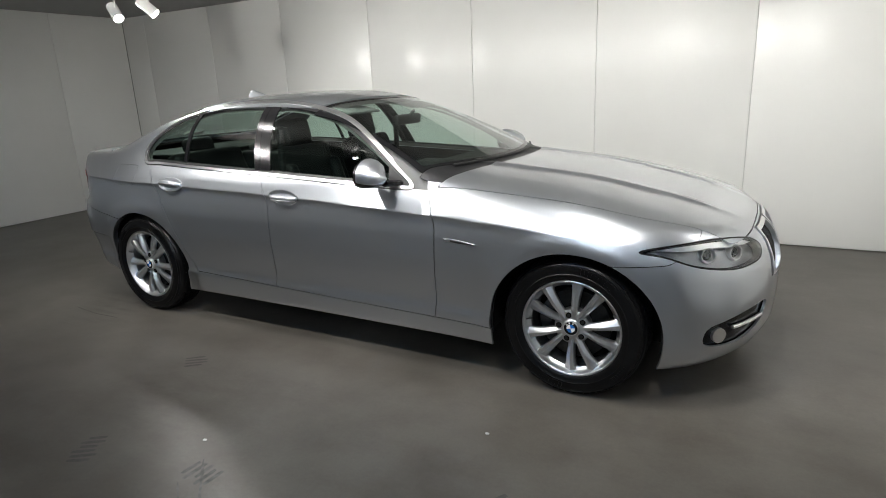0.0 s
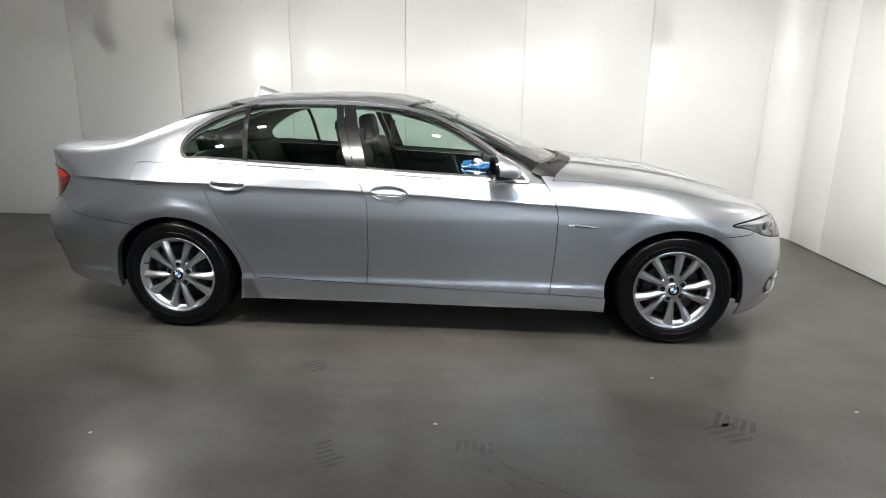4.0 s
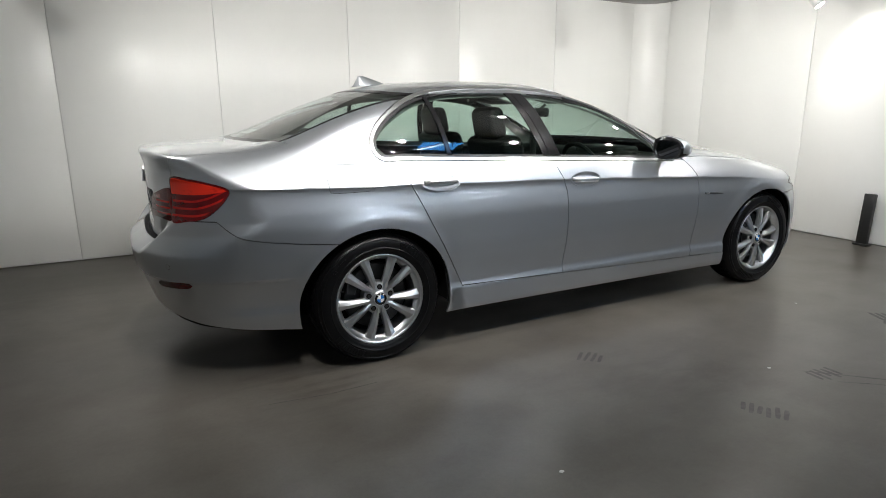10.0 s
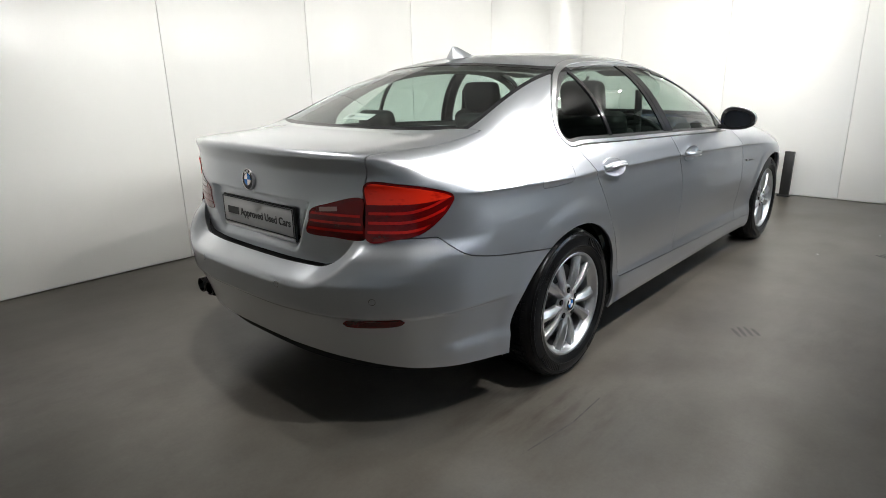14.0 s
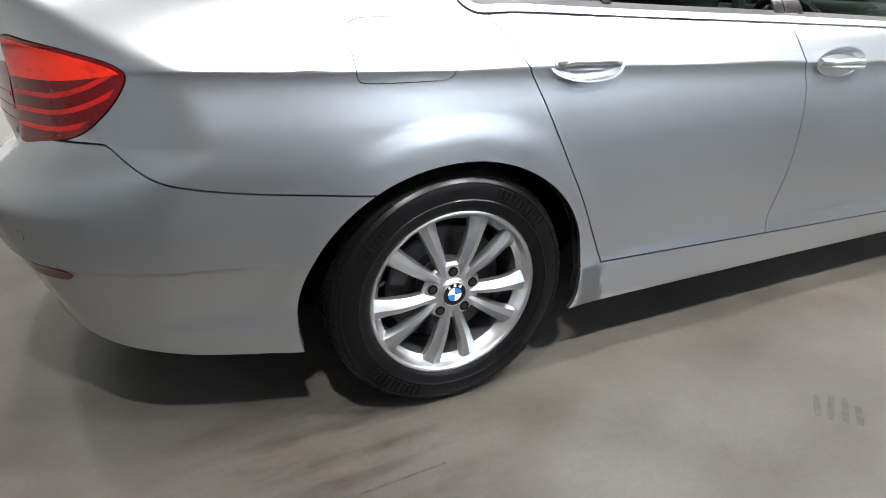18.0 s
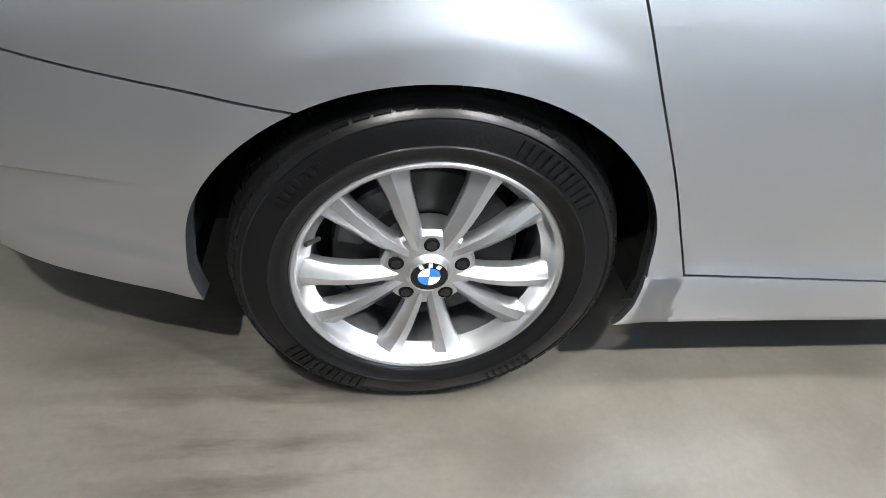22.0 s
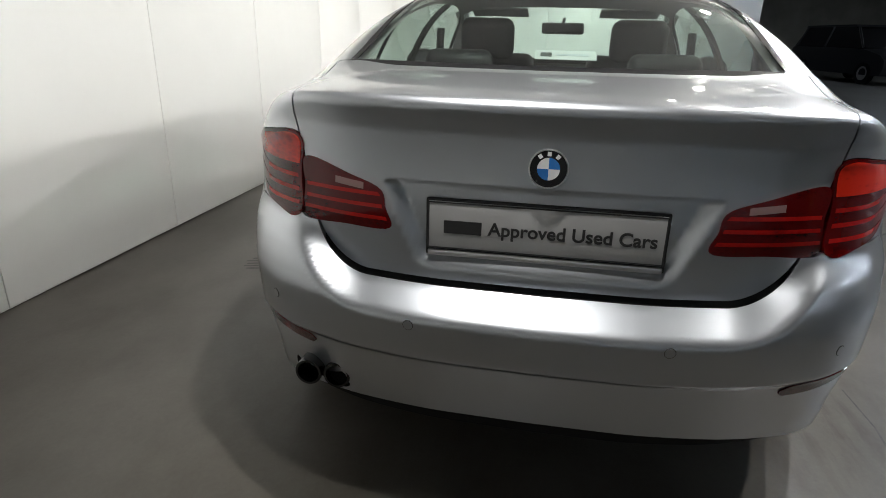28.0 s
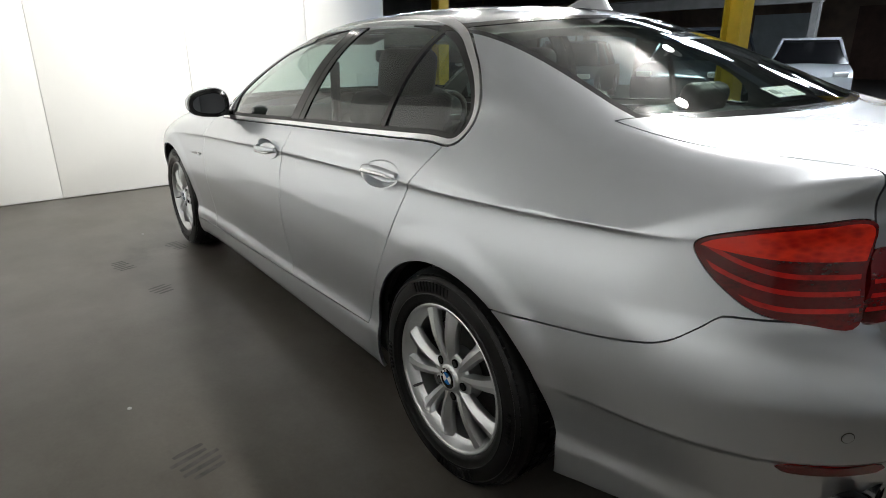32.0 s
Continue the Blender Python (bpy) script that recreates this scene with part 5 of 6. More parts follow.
for s in (-1, 1):
    c, n = surf(2.42, 0.70, s, 0.002)
    bm = bmesh.new()
    rings = []
    for k in range(9):
        u = k / 8 * 2 - 1
        o, nn = surf(2.415 + 0.085 * u, 0.702 - 0.006 * u, s, 0.003)
        h = 0.008 * (1 - 0.75 * max(0, u) ** 1.5) * (1 if u > -0.95 else 0.6)
        rings.append([o + Vector((0, 0, h * math.cos(2 * math.pi * i / 10))) + nn * (0.005 * math.sin(2 * math.pi * i / 10)) for i in range(10)])
    loft(bm, rings)
    marker = part("side_marker", bm, MARKER, car, "dark chrome blade on the front wing")
    bm = bmesh.new()
    box(bm, surf(2.352, 0.704, s, 0.006)[0], (0.034, 0.006, 0.011), bevel=0.002)
    part("repeater_lens", bm, CHROME, marker, "bright repeater lens")

# roof antenna fin
bm = bmesh.new()
rings = []
for k in range(9):
    u = k / 8
    x0, x1 = 0.20 + 0.045 * u**0.7, 0.415 - 0.135 * u
    z0 = 1.395 + 0.066 * u
    hw = 0.030 * (1 - u) ** 0.8 + 0.0035
    rings.append([(x0 + (x1 - x0) * (0.5 + 0.5 * math.cos(a)), hw * math.sin(a) * (1 - 0.4 * math.cos(a)), z0 + 0.022 * (0.5 + 0.5 * math.cos(a)) * (1 - u)) for a in (2 * math.pi * i / 24 for i in range(24))])
loft(bm, rings)
part("antenna", bm, PAINT, car, "silver shark-fin antenna")

# badge and number plate on the boot lid
badge("rear_badge", car, 0.041, pose(-0.988, 0, 0.937, 0, 0, 90) @ pose(0, 0, 0, 4, 0, 0))
# white toned down: shade of the plate's recess is put into the colour
PLATE_WHITE = material("plate_white", (0.42, 0.42, 0.415), rough=0.4, vary=0.03, vary_scale=8)
INK = material("plate_ink", (0.03, 0.03, 0.03), rough=0.5)
plate = new("number_plate")
plate.parent = car
plate.matrix_basis = pose(-0.963, 0, 0.783, 0, 0, 0)


def plate_box(name, c, sz, mat, label="", bevel=0.002):
    bm = bmesh.new()
    box(bm, c, sz, bevel=bevel)
    return part(name, bm, mat, plate, label)


plate_box("backing", (0.004, 0, 0), (0.010, 0.532, 0.136), INK, "black plate holder", 0.004)
plate_box("plate", (-0.003, 0, 0.006), (0.006, 0.518, 0.112), PLATE_WHITE, "white show plate")
plate_box("chrome_bar", (-0.004, 0, -0.060), (0.010, 0.520, 0.014), CHROME, "bright lower bar of the plate holder", 0.003)
for y in (-0.2585, 0.2585):
    plate_box("border", (-0.0065, y, 0.006), (0.002, 0.003, 0.108), INK, bevel=0)
for z in (-0.047, 0.060):
    plate_box("border", (-0.0065, 0, z), (0.002, 0.518, 0.003), INK, bevel=0)


def text_mesh(name, body, size, m, parent, mat, depth=0.0006):
    cu = bpy.data.curves.new(name, "FONT")
    cu.body, cu.size, cu.extrude, cu.align_x, cu.align_y = body, size, depth, "LEFT", "CENTER"
    cu.offset = 0.0009
    tmp = bpy.data.objects.new(name, cu)
    scene.collection.objects.link(tmp)
    bpy.context.view_layer.update()
    me = bpy.data.meshes.new_from_object(tmp.evaluated_get(bpy.context.evaluated_depsgraph_get()))
    bpy.data.objects.remove(tmp)
    me.materials.clear()
    me.materials.append(mat)
    ob = new(name, me)
    ob.parent, ob.matrix_basis = parent, m
    return ob


plate_box("brand_bar", (-0.0072, 0.180, 0.004), (0.002, 0.086, 0.030), INK, "dark bar where the make stands", 0)
text_mesh("plate_text", "Approved Used Cars", 0.0425, Matrix.Translation((-0.0068, 0.122, 0.004)) @ pose(0, 0, 0, 90, 0, -90), plate, INK)

# parking sensors in the rear bumper
for y, z in ((-0.66, 0.565), (-0.28, 0.585), (0.28, 0.585), (0.66, 0.565)):
    lo, hi = -1.3, -0.5
    for _ in range(40):
        mid = (lo + hi) / 2
        lo, hi = (lo, mid) if body_f(np.array([[mid, abs(y), z]]))[0] < 0 else (mid, hi)
    p = Vector((hi, y, z))
    g = gradient(np.array([[hi, abs(y), z]]))[0]
    n = Vector((g[0], math.copysign(g[1], y), g[2]))
    bm = bmesh.new()
    cyl(bm, p - n * 0.01, p + n * 0.0006, 0.0125, seg=24)
    sensor = part("parking_sensor", bm, PLASTIC, car, "small round parking sensor")
    bm = bmesh.new()
    cyl(bm, p - n * 0.01, p + n * 0.0014, 0.011, seg=24)
    part("sensor_face", bm, PAINT, sensor)

# twin tail pipes on the left; a black block stands for their shaded cut-out
bm = bmesh.new()
box(bm, (-0.884, 0.533, 0.366), (0.112, 0.200, 0.084), Matrix.Rotation(radians(-27), 3, "Z"), bevel=0.012)
part("pipe_recess_shade", bm, DARK, car, "black block standing for the shaded cut-out round the tail pipes")
for y in (0.495, 0.572):
    bm = bmesh.new()
    lathe(bm, [(0.034, 0.10), (0.041, 0.10), (0.0425, 0.096), (0.0425, -0.06), (0.038, -0.06), (0.037, 0.09), (0.034, 0.10)], 32)
    pipe = part("tail_pipe", bm, material("dark_chrome", (0.07, 0.07, 0.073), rough=0.2, metal=1.0), car, "dark chrome tail pipe")
    pipe.matrix_basis = pose(-0.893, y, 0.362, 0, 0, 90) @ Matrix.Scale(0.85, 4)
    # dark disc stands for the shade deep in the pipe
    bm = bmesh.new()
    lathe(bm, [(0.0, 0.03), (0.037, 0.03)], 24)
    part("pipe_inside", bm, DARK, pipe)

# wipers
for y0, y1 in ((0.10, -0.58), (0.62, 0.04)):
    bm = bmesh.new()
    rings = []
    for k in range(9):
        u = k / 8
        y = y0 + (y1 - y0) * u
        x = 2.345 - 0.36 * y * y + 0.012
        rings.append([(x + 0.008 * math.cos(2 * math.pi * i / 8), y, 1.028 + 0.012 * u * 0 + 0.008 * math.sin(2 * math.pi * i / 8)) for i in range(8)])
    loft(bm, rings)
    part("wiper", bm, PLASTIC, car, "black windscreen wiper")

# sticker inside the rear window
bm = bmesh.new()
box(bm, (0, 0, 0), (0.062, 0.172, 0.0015))
sticker = part("window_sticker", bm, PLATE_WHITE, car, "white sticker inside the rear window")
sticker.matrix_basis = pose(-0.418, -0.018, 1.146, 0, -21.4, 0)
bm = bmesh.new()
box(bm, (0, 0.055, 0.001), (0.026, 0.032, 0.0015))
part("sticker_mark", bm, INK, sticker)
bm = bmesh.new()
box(bm, (0, -0.02, 0.001), (0.012, 0.09, 0.0015))
part("sticker_line", bm, material("sticker_grey", (0.35, 0.37, 0.38), rough=0.5), sticker)


# ---- the cabin ----
def cushion(name, c, sz, rx, parent, mat=LEATHER, bevel=0.05, label=""):
    bm = bmesh.new()
    box(bm, (0, 0, 0), sz, bevel=min(bevel, min(sz) * 0.45), seg=4)
    ob = part(name, bm, mat, parent, label)
    ob.matrix_basis = pose(*c, 0, rx, 0)
    return ob


def front_seat(y):
    seat = new("front_seat")
    seat.parent = car
    cushion("seat_cushion", (1.42, y, 0.50), (0.52, 0.50, 0.16), -8, seat)
    cushion("seat_back", (1.07, y, 0.80), (0.15, 0.48, 0.62), -17, seat)
    for q in (-1, 1):
        cushion("side_bolster", (1.10, y + q * 0.21, 0.76), (0.20, 0.09, 0.48), -17, seat)
    cushion("head_rest", (0.955, y, 1.175), (0.11, 0.27, 0.20), -12, seat)
    for q in (-0.06, 0.06):
        bm = bmesh.new()
        cyl(bm, (0.985, y + q, 1.05), (0.965, y + q, 1.12), 0.007, seg=10)
        part("head_rest_post", bm, CHROME, seat)


front_seat(0.37)
front_seat(-0.37)
bench = new("rear_bench")
bench.parent = car
cushion("bench_cushion", (0.50, 0, 0.48), (0.52, 1.30, 0.16), -8, bench)
for y in (-0.36, 0.36):
    cushion("bench_back", (0.17, y, 0.78), (0.16, 0.60, 0.58), -22, bench)
    cushion("head_rest", (0.02, y, 1.085), (0.09, 0.25, 0.12), -14, bench)
cushion("bench_back", (0.18, 0, 0.76), (0.15, 0.16, 0.52), -22, bench)
cushion("parcel_shelf", (-0.20, 0, 1.030), (0.56, 1.20, 0.03), 0, car, TRIM, 0.01, "dark grey parcel shelf")
cushion("dashboard", (2.06, 0, 0.90), (0.50, 1.38, 0.14), 4, car, TRIM, 0.06, "black dashboard")
cushion("instrument_hood", (1.93, -0.37, 0.975), (0.22, 0.42, 0.07), 0, car, TRIM, 0.03)
cushion("centre_console", (1.45, 0, 0.56), (0.95, 0.24, 0.22), 0, car, TRIM, 0.04, "black centre console")
bm = bmesh.new()
for k in range(40):
    a0, a1 = 2 * math.pi * k / 40, 2 * math.pi * (k + 1) / 40
    cyl(bm, (0, 0.182 * math.cos(a0), 0.182 * math.sin(a0)), (0, 0.182 * math.cos(a1), 0.182 * math.sin(a1)), 0.016, seg=8, caps=False)
wheel_rim = part("steering_wheel", bm, LEATHER, car, "black leather steering wheel")
wheel_rim.matrix_basis = pose(1.72, -0.37, 0.86, 0, -24, 0)
bm = bmesh.new()
box(bm, (0.02, 0, -0.01), (0.04, 0.15, 0.13), bevel=0.02)
box(bm, (0.015, 0, 0), (0.02, 0.34, 0.04), bevel=0.008)
part("steering_boss", bm, PLASTIC, wheel_rim)
bm = bmesh.new()
cyl(bm, (0.03, 0, -0.01), (0.30, 0, -0.03), 0.035, seg=16)
part("steering_column", bm, PLASTIC, wheel_rim)
bm = bmesh.new()
box(bm, (0, 0, 0), (0.035, 0.25, 0.065), bevel=0.015, seg=3)
im = part("interior_mirror", bm, PLASTIC, car, "black interior mirror")
im.matrix_basis = pose(1.61, 0, 1.235, 0, 8, -6)
bm = bmesh.new()
cyl(bm, (0.010, 0, 0.02), (0.045, 0, 0.062), 0.010, seg=10)
part("mirror_stem", bm, PLASTIC, im)
for s in (-1, 1):
    bm = bmesh.new()
    box(bm, (0, 0, 0), (0.15, 0.32, 0.015), bevel=0.006)
    v = part("sun_visor", bm, HEADLINER, car, "grey sun visor")
    v.matrix_basis = pose(1.46, s * 0.36, 1.315, 0, 12, 0)
    bm = bmesh.new()
    cyl(bm, (1.10, s * 0.64, 1.22), (1.08, s * 0.66, 0.70), 0.02, seg=10)
    part("pillar_trim", bm, TRIM, car)
bm = bmesh.new()
box(bm, (1.25, 0, 0.40), (1.7, 1.50, 0.03))
part("cabin_floor", bm, TRIM, car, "dark carpet")

# ---- things in the bay ----
bm = bmesh.new()
box(bm, (0, 0, 0.24), (0.05, 0.092, 0.48), bevel=0.006)
box(bm, (0, 0, 0.01), (0.09, 0.12, 0.02), bevel=0.005)
stand = tagged(part("floor_post", bm, material("black_post", (0.012, 0.012, 0.012), rough=0.4, vary=0.2)), "short flat black post leaning at the front wall", "post")
stand.matrix_basis = pose(4.93, -0.60, 0.0, 0, 4, 0)

SCUFF = material("tyre_scuff", (0.048, 0.045, 0.042), rough=0.55, vary=0.5, vary_scale=25)


def scuff(at, turn, count, length, width, pitch):
    """Dark tread-print bars left on the floor."""
    root = tagged(new("tread_print"), "dark tread print of a tyre on the concrete", "tyre mark", "tread prints on the floor")
    root.matrix_basis = pose(*at, 0.0, 0, 0, turn)
    rnd = random.Random(int(at[0] * 100) + count)
    for k in range(count):
        bm = bmesh.new()
        l = length * rnd.uniform(0.7, 1.1)
        o = (rnd.uniform(-0.015, 0.015), (k - count / 2) * pitch, 0.0006)
        skew = rnd.uniform(-0.002, 0.002)
        vs = [bm.verts.new((o[0] + a, o[1] + b + skew * (1 if a > 0 else -1), o[2])) for a, b in ((-l / 2, -width / 2), (-l / 4, -width * 0.62), (l / 4, -width * 0.55), (l / 2, -width / 3), (l / 2, width / 2), (l / 4, width * 0.6), (-l / 4, width * 0.5), (-l / 2, width / 3))]
        bm.faces.new(vs)
        part("print_bar", bm, SCUFF, root, smooth=False)


for at, turn, n, l, w, p in (((1.23, -2.15), 30, 6, 0.10, 0.018, 0.033), ((1.82, -2.06), 85, 5, 0.11, 0.018, 0.034), ((2.99, -1.76), 60, 5, 0.14, 0.022, 0.036), ((2.94, -1.84), 20, 4, 0.16, 0.02, 0.04), ((2.76, 1.36), -80, 6, 0.10, 0.016, 0.034), ((2.98, 0.97), -80, 6, 0.10, 0.016, 0.034), ((0.55, 1.52), -75, 5, 0.13, 0.018, 0.036), ((0.96, -1.36), 35, 4, 0.12, 0.016, 0.034), ((2.2, 1.25), -70, 4, 0.12, 0.016, 0.036)):
    scuff(at, turn, n, l, w, p)
for pts, wide in ((((1.77, -2.00), (2.03, -2.25), (2.29, -2.39), (2.60, -2.50), (3.0, -2.6)), 0.022), (((1.80, -2.15), (1.93, -2.25), (2.05, -2.37)), 0.016), (((-0.62, -1.10), (-0.35, -1.13), (-0.12, -1.12)), 0.012)):
    bm = bmesh.new()
    edge = []
    for k in range(4 * (len(pts) - 1) + 1):
        i, u = min(k // 4, len(pts) - 2), (k - 4 * min(k // 4, len(pts) - 2)) / 4
        a, b = Vector(pts[i]), Vector(pts[i + 1])
        n = Vector((a.y - b.y, b.x - a.x)).normalized() * wide * (0.25 + 0.4 * abs(math.sin(k * 1.7))) / 2
        c = a.lerp(b, u)
        edge.append((bm.verts.new((*(c + n), 0.0009)), bm.verts.new((*(c - n), 0.0009))))
    for p, q in zip(edge, edge[1:]):
        bm.faces.new((p[0], p[1], q[1], q[0]))
    tagged(part("tyre_scuff", bm, SCUFF, smooth=False), "thin dark curved rubber scuff on the concrete", "tyre mark", "scuffs on the floor")
for x, y in ((1.66, -1.90), (1.0, 1.63), (3.4, 1.1), (3.62, -1.62), (2.75, -1.35), (0.2, -2.1)):
    bm = bmesh.new()
    for v in bmesh.ops.create_icosphere(bm, subdivisions=1, radius=0.009)["verts"]:
        v.co = Vector((v.co.x * 1.3 + x, v.co.y + y, max(0.0, v.co.z * 0.5)))
    tagged(part("pebble", bm, PLATE_WHITE), "small pale chip of grit on the floor", "grit", "grit on the floor")

# camera hung from the ceiling beside the spotlights
bm = bmesh.new()
cyl(bm, (3.96, 0.08, CEIL_Z), (3.96, 0.08, 2.26), 0.011, seg=12)
cyl(bm, (3.96, 0.08, CEIL_Z), (3.96, 0.08, CEIL_Z - 0.02), 0.045, seg=20)
wc = tagged(part("ceiling_camera", bm, LAMP_BODY), "small white camera hung from the bay ceiling", "camera")
bm = bmesh.new()
cyl(bm, (4.02, 0.10, 2.235), (3.92, 0.03, 2.20), 0.034, seg=20)
part("camera_body", bm, LAMP_BODY, wc)
bm = bmesh.new()
for v in bmesh.ops.create_uvsphere(bm, u_segments=20, v_segments=12, radius=0.034)["verts"]:
    v.co += Vector((3.915, 0.025, 2.198))
part("lens_dome", bm, GLOSS_BLACK, wc, "dark round lens")

# ---- the car park beyond ----
YELLOW = material("yellow_paint", (0.62, 0.40, 0.02), rough=0.5, vary=0.12, vary_scale=4)
STEEL = material("grey_steel", (0.22, 0.215, 0.21), rough=0.6, vary=0.2)


def column(x, y):
    bm = bmesh.new()
    for dx in (-0.12, 0.12):
        box(bm, (x + dx, y, 1.35), (0.02, 0.26, 2.7))
    box(bm, (x, y, 1.35), (0.24, 0.016, 2.7))
    c = tagged(part("steel_column", bm, YELLOW, smooth=False), "yellow painted steel column of the car park", "column", "yellow columns")
    bm = bmesh.new()
    for dx in (-0.12, 0.12):
        box(bm, (x + dx, y, 3.45), (0.02, 0.26, 1.5))
    box(bm, (x, y, 3.45), (0.24, 0.016, 1.5))
    part("upper_shaft", bm, STEEL, c, "grey upper part")


for x, y in ((3.05, -6.2), (0.95, -6.2), (9.5, -6.2), (-3.5, -6.2)):
    column(x, y)
for k in range(9):
    bm = bmesh.new()
    y = -25 + k * 2.6
    box(bm, (5.5, y, 4.02), (43, 0.14, 0.03))
    box(bm, (5.5, y, 3.70), (43, 0.14, 0.03))
    box(bm, (5.5, y, 3.86), (43, 0.02, 0.30))
    tagged(part("roof_beam", bm, STEEL, smooth=False), "long grey steel roof beam", "beam", "roof beams", kind="structure")
TUBE = material("cool_tube", (0.76, 0.88, 1.0), emit=16)

FAR_TUBE = material("bright_cool_tube", (0.80, 0.90, 1.0), emit=36)


def strip_light(x, y, z, turn, length=1.5, width=0.16, cover=TUBE):
    root = tagged(new("strip_light"), "cool white fluorescent strip light under the deck", "strip light", "strip lights of the car park")
    root.matrix_basis = pose(x, y, z, 0, 0, turn)
    bm = bmesh.new()
    box(bm, (0, 0, 0.03), (length + 0.06, width + 0.03, 0.05), bevel=0.008)
    part("housing", bm, LAMP_BODY, root)
    bm = bmesh.new()
    box(bm, (0, 0, -0.004), (length, width, 0.02), bevel=0.006)
    part("tube_cover", bm, cover, root, "lit cool white cover")
    for dx in (-0.5, 0.5):
        bm = bmesh.new()
        cyl(bm, (dx * length, 0, 0.04), (dx * length, 0, 4.2 - z), 0.008, seg=8)
        part("hanger_rod", bm, STEEL, root)


for x, y, t in ((2.66, -6.2, 90), (3.9, -6.3, 0), (5.6, -4.9, 0), (3.1, -10.6, 90), (3.5, -13.0, 90), (0.2, -9.8, 0), (6.6, -10.0, 0), (9.0, -8.0, 90), (14.0, -8.5, 90), (4.0, -15.0, 0), (10.0, -15.5, 0), (20.0, -6.0, 90), (-4.0, -9.5, 0), (19.0, -12.0, 90)):
    strip_light(x, y, 3.6, t, width=0.5 if (x, t) in ((2.66, 90), (3.9, 0), (3.1, 90)) else 0.16, cover=FAR_TUBE if y < -8 or x > 8 else TUBE)
# thin strip added for the white diagonal mirrored in the side windows
strip_light(2.32, -3.85, 4.08, 52, 1.0, 0.09)
# blue glowing pane added to be mirrored in the side windows and tint the flank
BLUE_GLOW = material("blue_glow", (0.08, 0.42, 1.0), emit=7)
bm = bmesh.new()
box(bm, (2.55, -3.95, 4.19), (0.85, 1.1, 0.02))
skylight = tagged(part("blue_glow_pane", bm, BLUE_GLOW, smooth=False), "blue glowing pane added under the deck for the side-window reflection", "skylight", kind="structure")


def parked_car(x, y, turn, color, kind, label):
    """A parked car seen far off: body, cabin glass, wheels and lights."""
    L, W, H = {"hatch": (3.9, 1.72, 1.48), "saloon": (4.6, 1.82, 1.45), "suv": (4.5, 1.88, 1.68)}[kind]
    root = tagged(new("parked_car"), label, "car", "cars parked in the car park")
    root.matrix_basis = pose(x, y, 0, 0, 0, turn)
    paint = material(f"paint_{kind}", color, rough=0.3, metal=0.4, coat=1.0)
    belt, base = H * 0.60, 0.22
    bm = bmesh.new()
    prof = [(-0.5, 0.42), (-0.49, 0.60), (-0.46, 0.62), (0.18, 0.62), (0.30, 0.60), (0.44, 0.52), (0.49, 0.42), (0.5, 0.28), (0.48, 0.16), (-0.48, 0.16)]
    rings = []
    for k in range(9):
        u = k / 8 * 2 - 1
        sc = 1 - 0.04 * abs(u) ** 4
        rings.append([(px * L * sc, u * W / 2 * (1 - 0.03 * (pz > 0.55)), pz * H * (1 if pz < 0.5 else 1 - 0.04 * u * u)) for px, pz in prof])
    loft(bm, rings)
    part("body", bm, paint, root)
    bm = bmesh.new()
    roof0, roof1 = (-0.42, 0.08) if kind != "saloon" else (-0.22, 0.10)
    gl = [(-0.47 if kind != "saloon" else -0.36, 0.60), (roof0, 0.95), (roof1, 0.97), (0.27, 0.60)]
    loft(bm, [[(px * L, u * W / 2 * (0.90 - 0.20 * (pz > 0.8)), pz * H) for px, pz in gl] for u in (-1, -0.5, 0, 0.5, 1)])
    part("cabin_glass", bm, GLOSS_BLACK, root, "dark windows")
    bm = bmesh.new()
    loft(bm, [[(px * L, u * W / 2 * 0.72, pz * H) for px, pz in ((roof0 - 0.01, 0.945), (roof0, 0.985), (roof1, 1.0), (roof1 + 0.02, 0.96))] for u in (-1, -0.5, 0, 0.5, 1)])
    part("roof", bm, paint, root)
    for px in (roof0 * 0.35 + 0.02, 0.245, -0.44 if kind != "saloon" else -0.33):
        for q in (-1, 1):
            bm = bmesh.new()
            cyl(bm, (px * L, q * W / 2 * 0.905, 0.61 * H), ((px - 0.13 * (px > 0.2) + 0.03 * (px < -0.3)) * L, q * W / 2 * 0.71, 0.955 * H), 0.035, seg=6)
            part("pillar", bm, paint, root)
    for px in (-0.31, 0.31):
        for q in (-1, 1):
            bm = bmesh.new()
            lathe(bm, [(0.20, 0.09), (0.30, 0.09), (0.315, 0.07), (0.315, -0.09), (0.2, -0.09)], 28)
            t = part("tyre", bm, RUBBER, root)
            t.location = (px * L, q * (W / 2 - 0.08), 0.315)
            bm = bmesh.new()
            lathe(bm, [(0.0, 0.05 * q), (0.1, 0.075 * q), (0.205, 0.088 * q)], 20)
            part("rim", bm, ALLOY, t)
    for q in (-1, 1):
        bm = bmesh.new()
        box(bm, (0.475 * L, q * W * 0.36, 0.46 * H), (0.14, 0.30, 0.11), bevel=0.03)
        part("headlight", bm, CHROME, root)
        bm = bmesh.new()
        box(bm, (-0.485 * L, q * W * 0.38, 0.50 * H), (0.10, 0.26, 0.14), bevel=0.03)
        part("tail_light", bm, RED, root)


parked_car(5.7, -14.8, 115, (0.55, 0.57, 0.60), "hatch", "white hatchback parked beyond the yellow columns")
parked_car(1.3, -11.6, 100, (0.60, 0.60, 0.62), "saloon", "pale silver saloon parked by the columns")
parked_car(6.4, -11.2, 110, (0.03, 0.035, 0.045), "suv", "dark estate parked in the row")
parked_car(9.6, -10.6, 120, (0.10, 0.11, 0.13), "saloon", "grey saloon parked in the row")
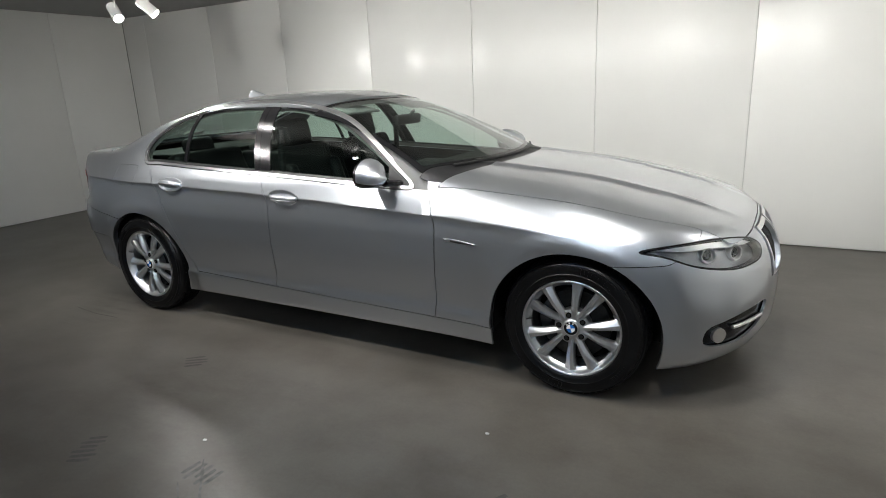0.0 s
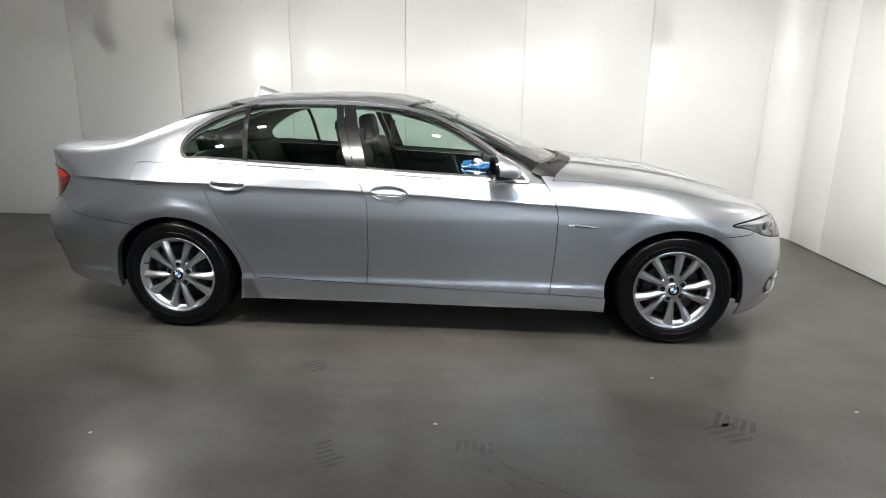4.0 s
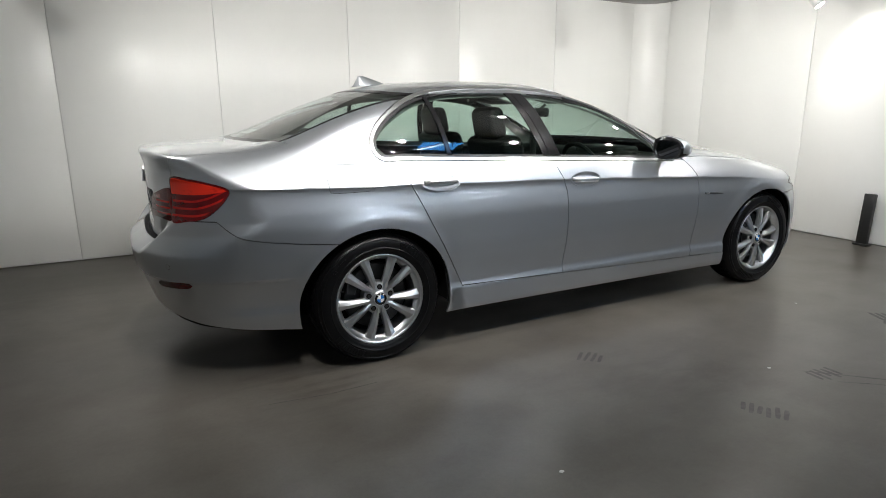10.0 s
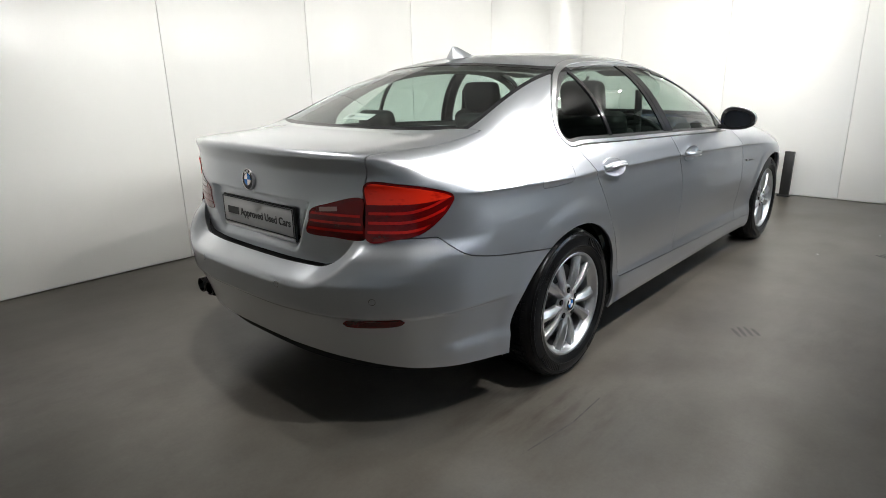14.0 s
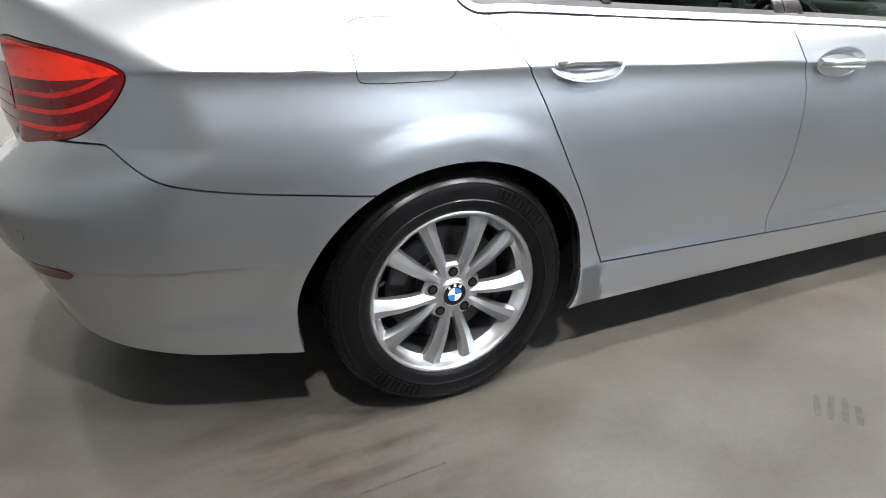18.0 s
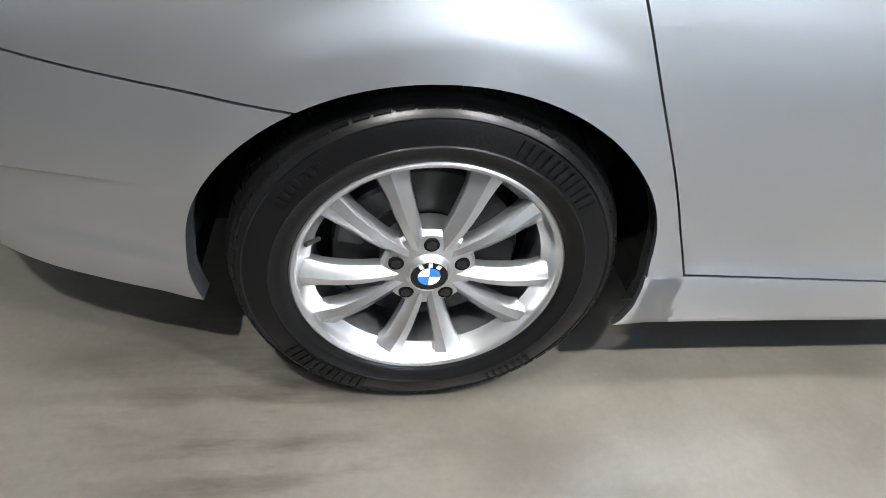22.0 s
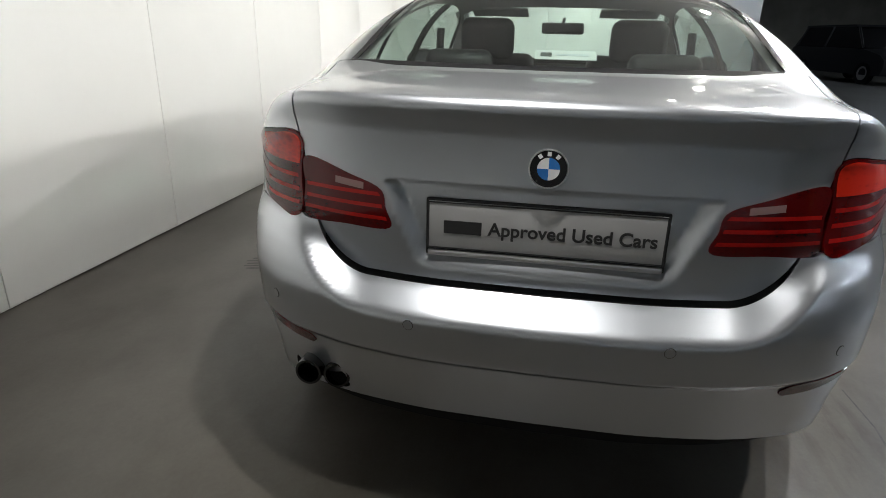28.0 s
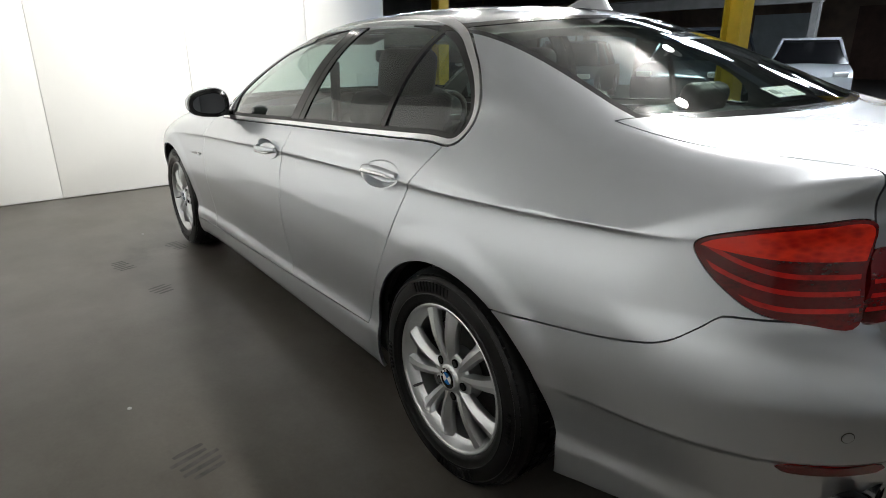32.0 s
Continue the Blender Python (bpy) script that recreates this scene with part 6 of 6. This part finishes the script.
parked_car(20.2, -5.4, 10, (0.012, 0.02, 0.06), "saloon", "dark blue saloon parked at the far end")
parked_car(19.6, -9.3, 195, (0.02, 0.02, 0.022), "suv", "black off-road car parked at the far end")
parked_car(20.5, -12.8, 190, (0.07, 0.07, 0.08), "saloon", "dark grey saloon parked at the far end")
# pale partitions, a brown door and a low steel beam on posts, across the car park
PALE = material("pale_partition", (0.50, 0.55, 0.60), rough=0.6, vary=0.12, vary_scale=1.2)
for x, y, wide in ((14.6, -15.4, 1.3), (13.3, -16.5, 2.1)):
    bm = bmesh.new()
    box(bm, (0, 0, 1.25), (wide, 0.06, 2.5), bevel=0.01)
    panel = tagged(part("partition_panel", bm, PALE, smooth=False), "pale grey-blue partition panel standing in the car park", "partition", "pale partitions")
    panel.matrix_basis = pose(x, y, 0, 0, 0, 43)
    for k in (-0.5, 0.5):
        bm = bmesh.new()
        box(bm, (k * wide, 0, 1.27), (0.05, 0.09, 2.54))
        part("edge_post", bm, STEEL, panel)
bm = bmesh.new()
box(bm, (0, 0, 1.05), (1.1, 0.05, 2.1), bevel=0.006)
leaf = tagged(part("brown_door", bm, material("brown_door_paint", (0.09, 0.045, 0.03), rough=0.6, vary=0.25), smooth=False), "brown door standing beside the partitions", "door")
leaf.matrix_basis = pose(12.2, -17.6, 0, 0, 0, 43)
beam = tagged(new("portal_beam"), "grey steel beam on posts across the car park", "beam")
beam.location = (12.0, -14.6, 0)
for name, at, size in (("flange", (0, 0, 2.30), (13, 0.2, 0.03)), ("flange", (0, 0, 2.60), (13, 0.2, 0.03)), ("web", (0, 0, 2.45), (13, 0.03, 0.27)), ("post", (-6.4, 0, 1.14), (0.16, 0.16, 2.28)), ("post", (0.6, 0, 1.14), (0.16, 0.16, 2.28)), ("post", (6.4, 0, 1.14), (0.16, 0.16, 2.28))):
    bm = bmesh.new()
    box(bm, at, size)
    part(name, bm, STEEL, beam, smooth=False)
bm = bmesh.new()
box(bm, (7.5, -26.9, 1.4), (3.2, 0.1, 2.8))
tagged(part("roller_door", bm, material("shutter_brown", (0.10, 0.05, 0.035), rough=0.7, vary=0.3), smooth=False), "brown roller door in the far wall", "door", kind="structure")
bm = bmesh.new()
box(bm, (11.5, -26.0, 1.294), (2.6, 0.08, 2.6))
tagged(part("pale_screen", bm, material("pale_sheet", (0.45, 0.50, 0.52), rough=0.7, vary=0.1), smooth=False), "pale sheet screen standing at the far wall", "screen")
